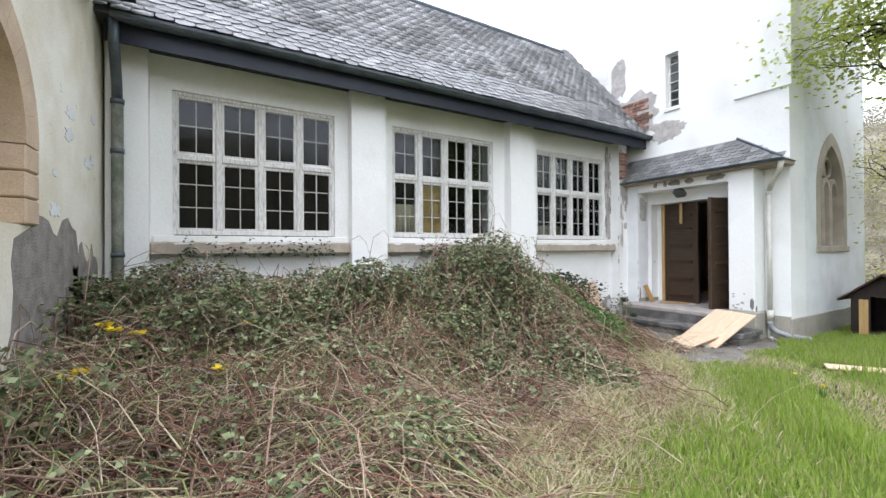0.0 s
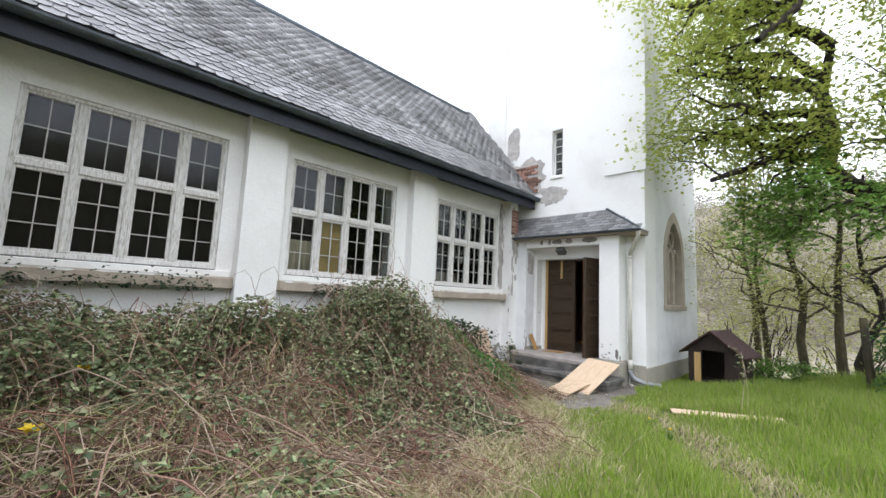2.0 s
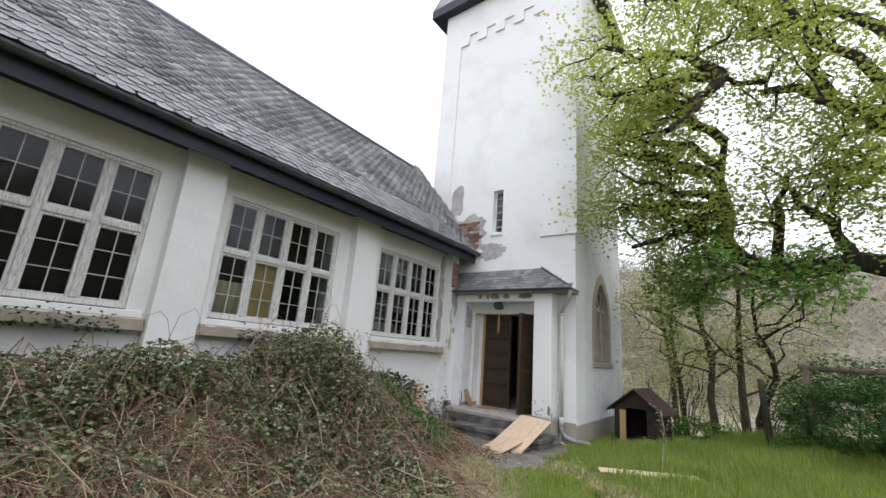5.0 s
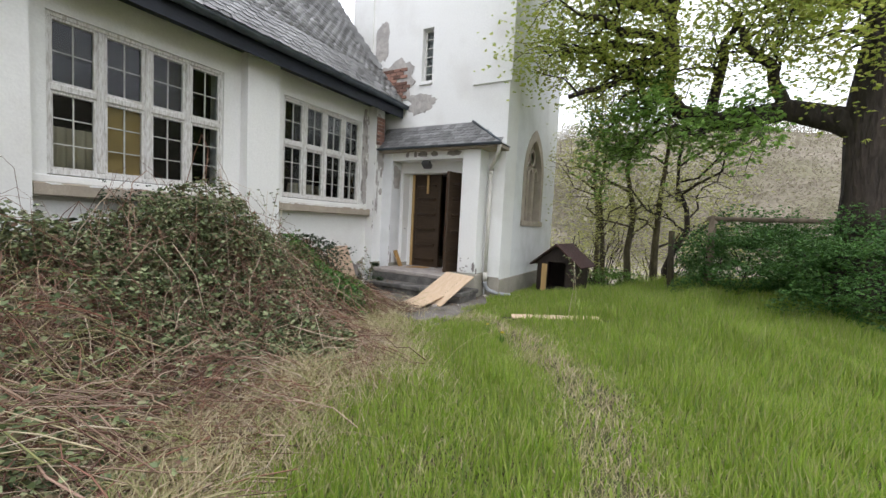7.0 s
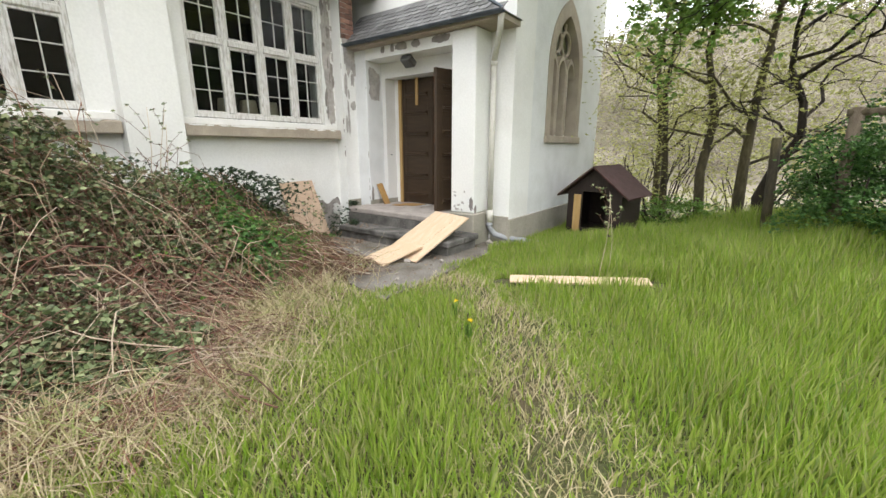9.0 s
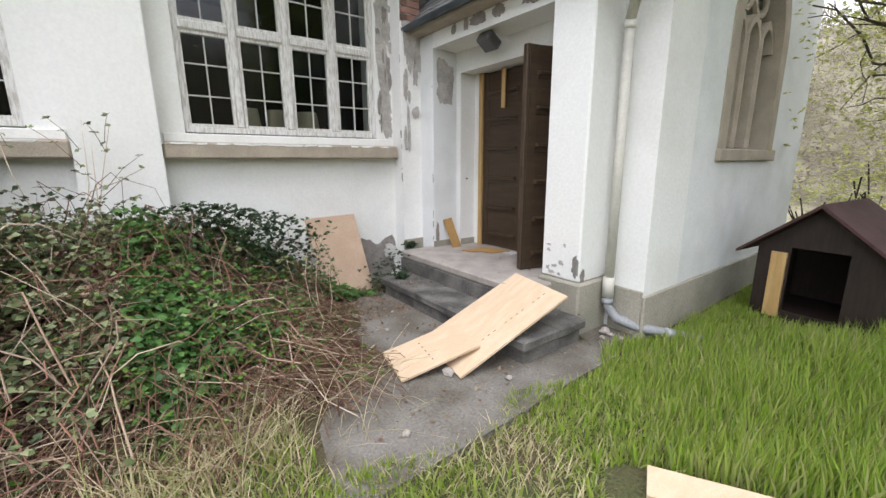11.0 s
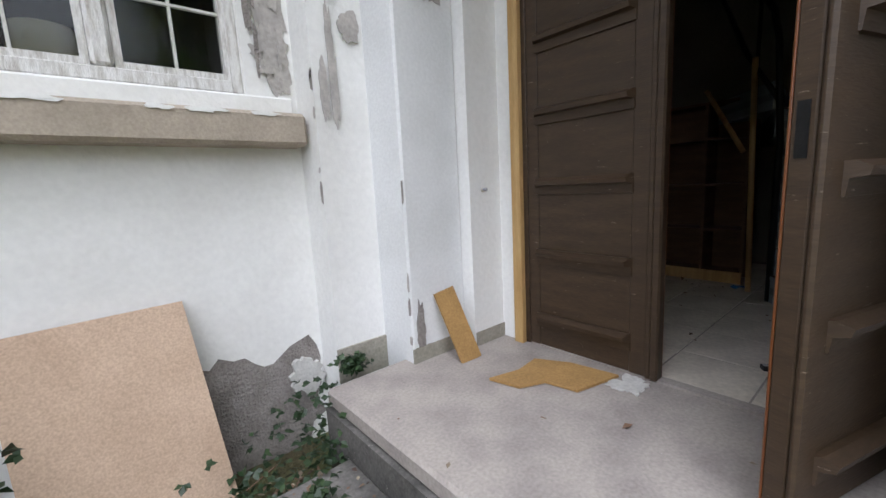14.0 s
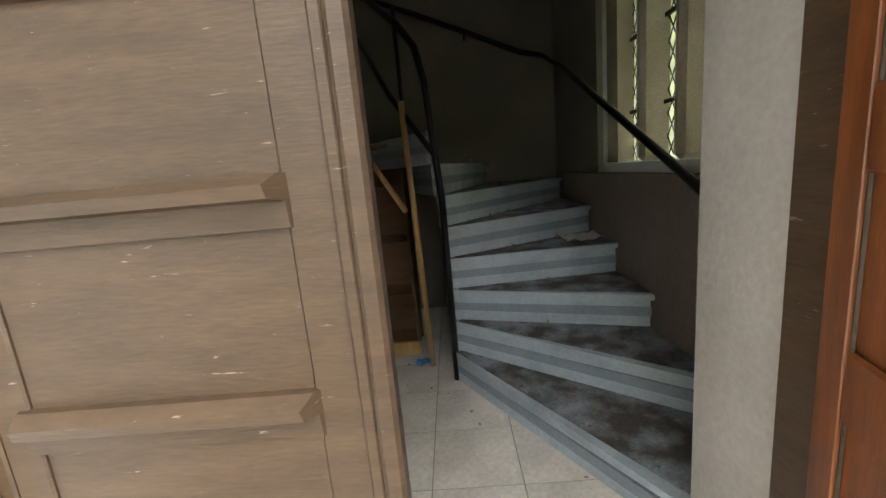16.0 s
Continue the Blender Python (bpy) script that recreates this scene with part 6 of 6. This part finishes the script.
UP = [((TX, TYT, 5.2), (1.75, -8.36, 6.95)), ((1.75, -8.36, 6.95), (1.89, -8.0, 8.8)), ((1.75, -8.36, 6.95), (0.9, -6.6, 7.6)), ((0.9, -6.6, 7.6), (-0.4, -4.6, 7.0)),
      ((TX, TYT, 6.3), (0.2, -7.3, 9.3)), ((0.2, -7.3, 9.3), (-0.4, -4.9, 9.4)), ((TX, TYT, 7.5), (2.2, -7.0, 11.0)), ((TX, TYT, 8.3), (0.6, -9.0, 11.5)),
      ((2.57, -6.31, 5.87), (0.9, -4.9, 6.2)), ((2.5, -6.5, 6.8), (1.6, -4.9, 8.4)), ((2.56, -6.33, 4.4), (1.2, -4.9, 4.9)), ((TX, TYT, 6.0), (2.5, -10.6, 8.0)), ((TX, TYT, 4.6), (0.2, -9.8, 6.4)), ((0.9, -6.6, 7.6), (1.4, -5.0, 9.2)), ((2.5, -6.4, 5.2), (0.4, -4.9, 5.2)), ((2.5, -6.4, 5.0), (1.0, -4.6, 3.9)), ((0.9, -6.6, 7.6), (-0.3, -5.6, 5.9)), ((TX, TYT, 4.8), (1.3, -8.0, 5.3)), ((TX, TYT, 5.5), (0.5, -7.9, 6.3)), ((1.77, -8.3, 3.5), (1.3, -7.5, 4.9)), ((2.23, -7.2, 3.5), (1.8, -7.5, 5.4)), ((TX, TYT, 4.3), (0.9, -8.9, 4.4)), ((1.9, -8.0, 8.6), (1.0, -6.4, 10.2)),
      ((2.5, -6.5, 6.8), (0.3, -4.1, 7.7)), ((2.57, -6.31, 5.87), (0.4, -4.2, 6.2)), ((2.5, -6.4, 5.2), (0.8, -4.4, 4.7)), ((0.9, -6.6, 7.6), (-0.5, -4.4, 8.3)), ((2.5, -6.4, 6.2), (1.2, -4.3, 7.0))]
for a, b in UP:
    grow(bm, limb_points(a, b, 0.18), 0.12, 0.05, tips_hi, 2, 1.35)
LOW = [((2.0, -7.7, 3.45), (0.9, -6.6, 2.9)), ((2.23, -7.16, 3.5), (1.5, -5.9, 3.1)), ((2.52, -6.43, 4.8), (1.3, -5.5, 3.7)), ((1.77, -8.3, 3.5), (0.6, -7.6, 3.3)), ((2.56, -6.33, 4.28), (2.9, -5.0, 3.5)), ((2.44, -6.6, 3.9), (2.2, -5.2, 2.7))]
for a, b in LOW:
    grow(bm, limb_points(a, b, 0.2), 0.05, 0.02, tips_lo, 2, 0.95, 0.5)
part("trunk", bm, BARK, oak, smooth=True)


def crown(name, tips, per, spread, size, mat, parent, label="", count=5):
    T = np.array([tuple(t) for t in tips])
    C = np.repeat(T, per, 0) + np.random.normal(size=(len(T) * per, 3)) * spread
    D = np.random.normal(size=(len(C), 3)) * (1, 1, 0.3) + (0, 0, -0.45)
    V, F = trifoliate(C, rnd(len(C), size * 0.6, size * 1.2), 0.55, 0.45, count, 1.0, D)
    return tagged(mesh_np(name, V, F, mat, parent), label, kind="stuff")


crown("crown", tips_hi, 16, 0.30, 0.080, TREE_LEAF, oak, "yellow-green young leaves in loose clusters")
crown("lower_crown", tips_lo, 6, 0.15, 0.10, TREE_LEAF_LOW, oak, "fresh green drooping leaves")


def thin_tree(x, y, pts, r, n_leaf, mat=BARK_MOSSY, leafmat=SPRING_LEAF):
    t = thing("slender_tree", "slender mossy tree with sparse spring leaves", "tree", "slender trees behind the kennel")
    bm = bmesh.new()
    tips = []
    z0 = float(ground_z(x, y)) - 0.2
    P = [Vector((x + dx, y + dy, z0 + z)) for dx, dy, z in pts]
    add_tube(bm, P, [r * (1 - 0.75 * i / (len(P) - 1)) for i in range(len(P))], 8, cap=False)
    H = pts[-1][2]
    for k in range(9):
        b = sample(P, 0.25 + 0.75 * k / 9)
        e = b + Vector((random.uniform(-1, 1), random.uniform(-1, 1), random.uniform(0.1, 0.9))) * 1.5
        grow(bm, limb_points(b, e, 0.3, 5), r * 0.35, 0.012, tips, 1, 0.9)
    part("trunk", bm, mat, t, smooth=True)
    crown("crown", tips, n_leaf, 0.28, 0.075, leafmat, t, count=3)
    return t


thin_tree(4.3, -5.75, [(0.1, 0, 0), (0, 0.1, 1.2), (0.1, 0.0, 2.2), (0, 0.25, 3.4), (0.1, 0.1, 4.6), (0, 0.3, 6.5)], 0.10, 14)
thin_tree(4.2, -6.35, [(0, 0, 0), (0, 0.03, 1.2), (0.05, 0.0, 2.5), (0, -0.1, 3.8), (0, 0, 6.0)], 0.105, 14)
thin_tree(3.6, -6.75, [(0, 0.1, 0), (0, 0.15, 0.6), (0, 0.0, 1.1), (0, -0.25, 1.6), (0, -0.2, 2.1), (0, 0.02, 2.6), (0, 0.05, 3.2), (0, -0.1, 4.6)], 0.095, 8, BARK)
thin_tree(5.0, -5.0, [(0, 0, 0), (0.1, 0.1, 1.5), (0, 0.25, 3.0), (0.1, 0.1, 5.0)], 0.09, 11)
thin_tree(6.5, -4.6, [(0, 0, 0), (0.1, 0.1, 2.5), (0, 0.3, 4.0), (0.1, 0.2, 6.5)], 0.1, 11)


def shrub(name, label, c, rad, n, mat, size):
    """A dense shrub: short stems and leaves through an uneven volume."""
    t = thing(name, label, "shrub")
    d = np.random.normal(size=(n, 3))
    d /= np.linalg.norm(d, axis=1, keepdims=True)
    lump = 1 + 0.22 * np.sin(d[:, 0] * 7 + 1) * np.sin(d[:, 1] * 6) + 0.18 * np.sin(d[:, 2] * 9 + d[:, 0] * 5)
    C = np.array(c) + d * np.array(rad) * (lump * rnd(n, 0.45, 1.05) ** 0.5)[:, None]
    g = ground_z(C[:, 0], C[:, 1])
    C[:, 2] = np.maximum(C[:, 2], g + 0.04)
    V, F = trifoliate(C, rnd(n, size * 0.6, size * 1.3), 0.5, 0.6)
    tagged(mesh_np("foliage", V, F, mat, t), kind="stuff")
    bm = bmesh.new()
    for k in range(22):
        a = random.uniform(0, 6.28)
        b = (c[0] + 0.4 * rad[0] * math.cos(a), c[1] + 0.4 * rad[1] * math.sin(a))
        e = (c[0] + 0.85 * rad[0] * math.cos(a + 0.3), c[1] + 0.85 * rad[1] * math.sin(a + 0.3))
        add_tube(bm, limb_points((*b, float(ground_z(*b)) - 0.1), (*e, c[2] + rad[2] * random.uniform(0, 0.6)), 0.2, 4), 0.012, 4, cap=False)
    tagged(part("stem", bm, BARK, t), kind="stuff")
    return t


shrub("shrub", "dense dark green shrub growing round the fence", (2.2, -8.2, 0.5), (1.0, 1.25, 1.05), 17000, SHRUB_LEAF, 0.055)
shrub("shrub", "dense dark green shrub growing round the fence", (1.0, -9.6, 0.5), (1.0, 1.3, 1.0), 15000, SHRUB_LEAF, 0.055)
shrub("shrub", "low green undergrowth beside the kennel", (3.6, -5.5, -0.25), (0.7, 0.8, 0.4), 1800, FRESH_LEAF, 0.06)
shrub("undergrowth", "thin yellow-green undergrowth below the trees", (5.6, -4.7, 0.4), (1.0, 0.9, 1.6), 1500, SPRING_LEAF, 0.06)
shrub("undergrowth", "thin yellow-green undergrowth below the trees", (5.8, -6.6, 0.2), (1.0, 1.1, 1.3), 1500, SPRING_LEAF, 0.06)
for k in range(10):
    x, y = random.uniform(7, 15), random.uniform(-12, -1)
    z = float(ground_z(x, y))
    shrub("undergrowth", "thin yellow-green undergrowth below the trees", (x, y, z + 1.0), (1.3, 1.3, random.uniform(1.0, 1.9)), 700, SPRING_LEAF, 0.07)

# ---- far wood on the hill ----
n = 7500
a = rnd(n, -2.2, 0.75)
r = rnd(n, 35, 138)
x, y = r * np.cos(a), -5 + r * np.sin(a)
c = np.stack([x, y, ground_z(x, y)], -1)
m = 44
sz = rnd(n, 0.9, 2.2)
d = np.random.normal(size=(n, m, 3))
d /= np.linalg.norm(d, axis=2, keepdims=True)
C = (c[:, None, :] + d * (sz[:, None, None] * np.array((0.8, 0.8, 1.2))) + np.array((0, 0, 1)) * sz[:, None, None]).reshape(-1, 3)
V, F = leaves_np(C, np.repeat(sz, m) * 0.24, 0.85, 0.5)
tagged(mesh_np("far_woodland", V, F, HILLWOOD), "bare brown and budding woods on the hillside, haze in their colour", "woodland", kind="stuff")

# ---- slates, tiles: many small pieces ----
def slate_mesh(w, l, t=0.008):
    bm = bmesh.new()
    add_prism(bm, [(-w / 2, 0.03), (-w * 0.28, 0.0), (w * 0.25, 0.004), (w / 2, 0.035), (w / 2, l), (-w / 2, l)], lambda u, v, q: (u, v, q), t)
    me = bpy.data.meshes.new("slate")
    bmesh.ops.recalc_face_normals(bm, faces=bm.faces)
    bm.to_mesh(me)
    bm.free()
    me.materials.append(SLATE_PIECE)
    return me


SW, SE = 0.21, 0.125
slates = [slate_mesh(SW * q, 0.26) for q in (0.94, 0.99, 0.88)]
basis = Matrix((Vector((1, 0, 0)), SU, SN)).transposed().to_4x4()
rest_V, rest_F, cnt, singles = [], [], 0, 0
for row in range(int(SLEN / SE)):
    for c in range(int((X1 - X0) / SW)):
        px = X0 + (c + 0.5 + (0.5 if row % 2 else 0)) * SW
        if px > X1 - 0.1:
            continue
        pz = row * SE + random.uniform(-0.022, 0.022)
        tilt = random.uniform(3.0, 6.2)
        m = Matrix.Translation(Vector((px, EY, EZ)) + SU * pz + SN * 0.024) @ basis @ pose(0, 0, 0, -tilt, random.uniform(-2.2, 2.2), random.uniform(-4, 4))
        if row < 7 and -9.2 < px < -0.2 and singles < 300:
            o = new("slate", random.choice(slates))
            o.parent = roof
            o.matrix_local = m
            singles += 1
        else:
            me = random.choice(slates)
            b = cnt
            for q in me.vertices:
                rest_V.append(tuple(m @ q.co))
            for p in me.polygons:
                vi = [b + k for k in p.vertices]
                for k in range(1, len(vi) - 1):
                    rest_F.append((vi[0], vi[k], vi[k + 1]))
            cnt += len(me.vertices)
tagged(mesh_np("slate_courses", rest_V, rest_F, SLATE, roof), kind="stuff")
# ragged slates at the verge by the tower
for k in range(26):
    s = k / 25
    o = new("slate", slates[k % 3])
    o.parent = roof
    o.matrix_local = Matrix.Translation(Vector((X1 - 0.18 - 0.05 * math.sin(k * 1.7), EY, EZ)) + SU * (1.2 + s * 2.6) + SN * 0.05) @ basis @ pose(0, 0, 0, -8, -28, 55 + random.uniform(-12, 12))
# porch slates
pe = Vector((TX0 - PE, 0, PZ1 - PZ0))
pu = pe.normalized()
pn2 = Vector((-pu.z, 0, pu.x))
pb = Matrix((Vector((0, -1, 0)), pu, pn2)).transposed().to_4x4()
rows = int(pe.length / 0.11)
for row in range(rows):
    s = row / rows
    y1 = -3.5 + (3.5 - 2.55) * s
    k = 0
    y = -0.2 - (0.08 if row % 2 else 0)
    while y > y1 + 0.05:
        o = new("slate", slates[(row + k) % 3])
        o.parent = proof
        o.matrix_local = Matrix.Translation(Vector((PE, y, PZ0)) + pu * (row * 0.11 - 0.03) + pn2 * 0.02) @ pb @ pose(0, 0, 0, -4.5, 0, random.uniform(-3, 3)) @ Matrix.Diagonal((0.8, 0.75, 1, 1))
        y -= 0.17
        k += 1
tube("hip_cap", [(PE, -3.49, PZ0 + 0.02), (TX0 - 0.01, -2.54, PZ1 + 0.02)], 0.025, ZINC, proof)
# floor tiles of the stairwell
tile_bm = bmesh.new()
add_box(tile_bm, (-0.197, -0.197, -0.006), (0.197, 0.197, 0.0), bevel=0.002)
tile_me = bpy.data.meshes.new("tile")
tile_bm.to_mesh(tile_me)
tile_bm.free()
tile_me.materials.append(TILE)
for i in range(8):
    for j in range(5):
        o = new("tile", tile_me)
        o.parent = floor_t
        o.location = (1.27 + i * 0.4, -2.17 + j * 0.4, 0.0005)
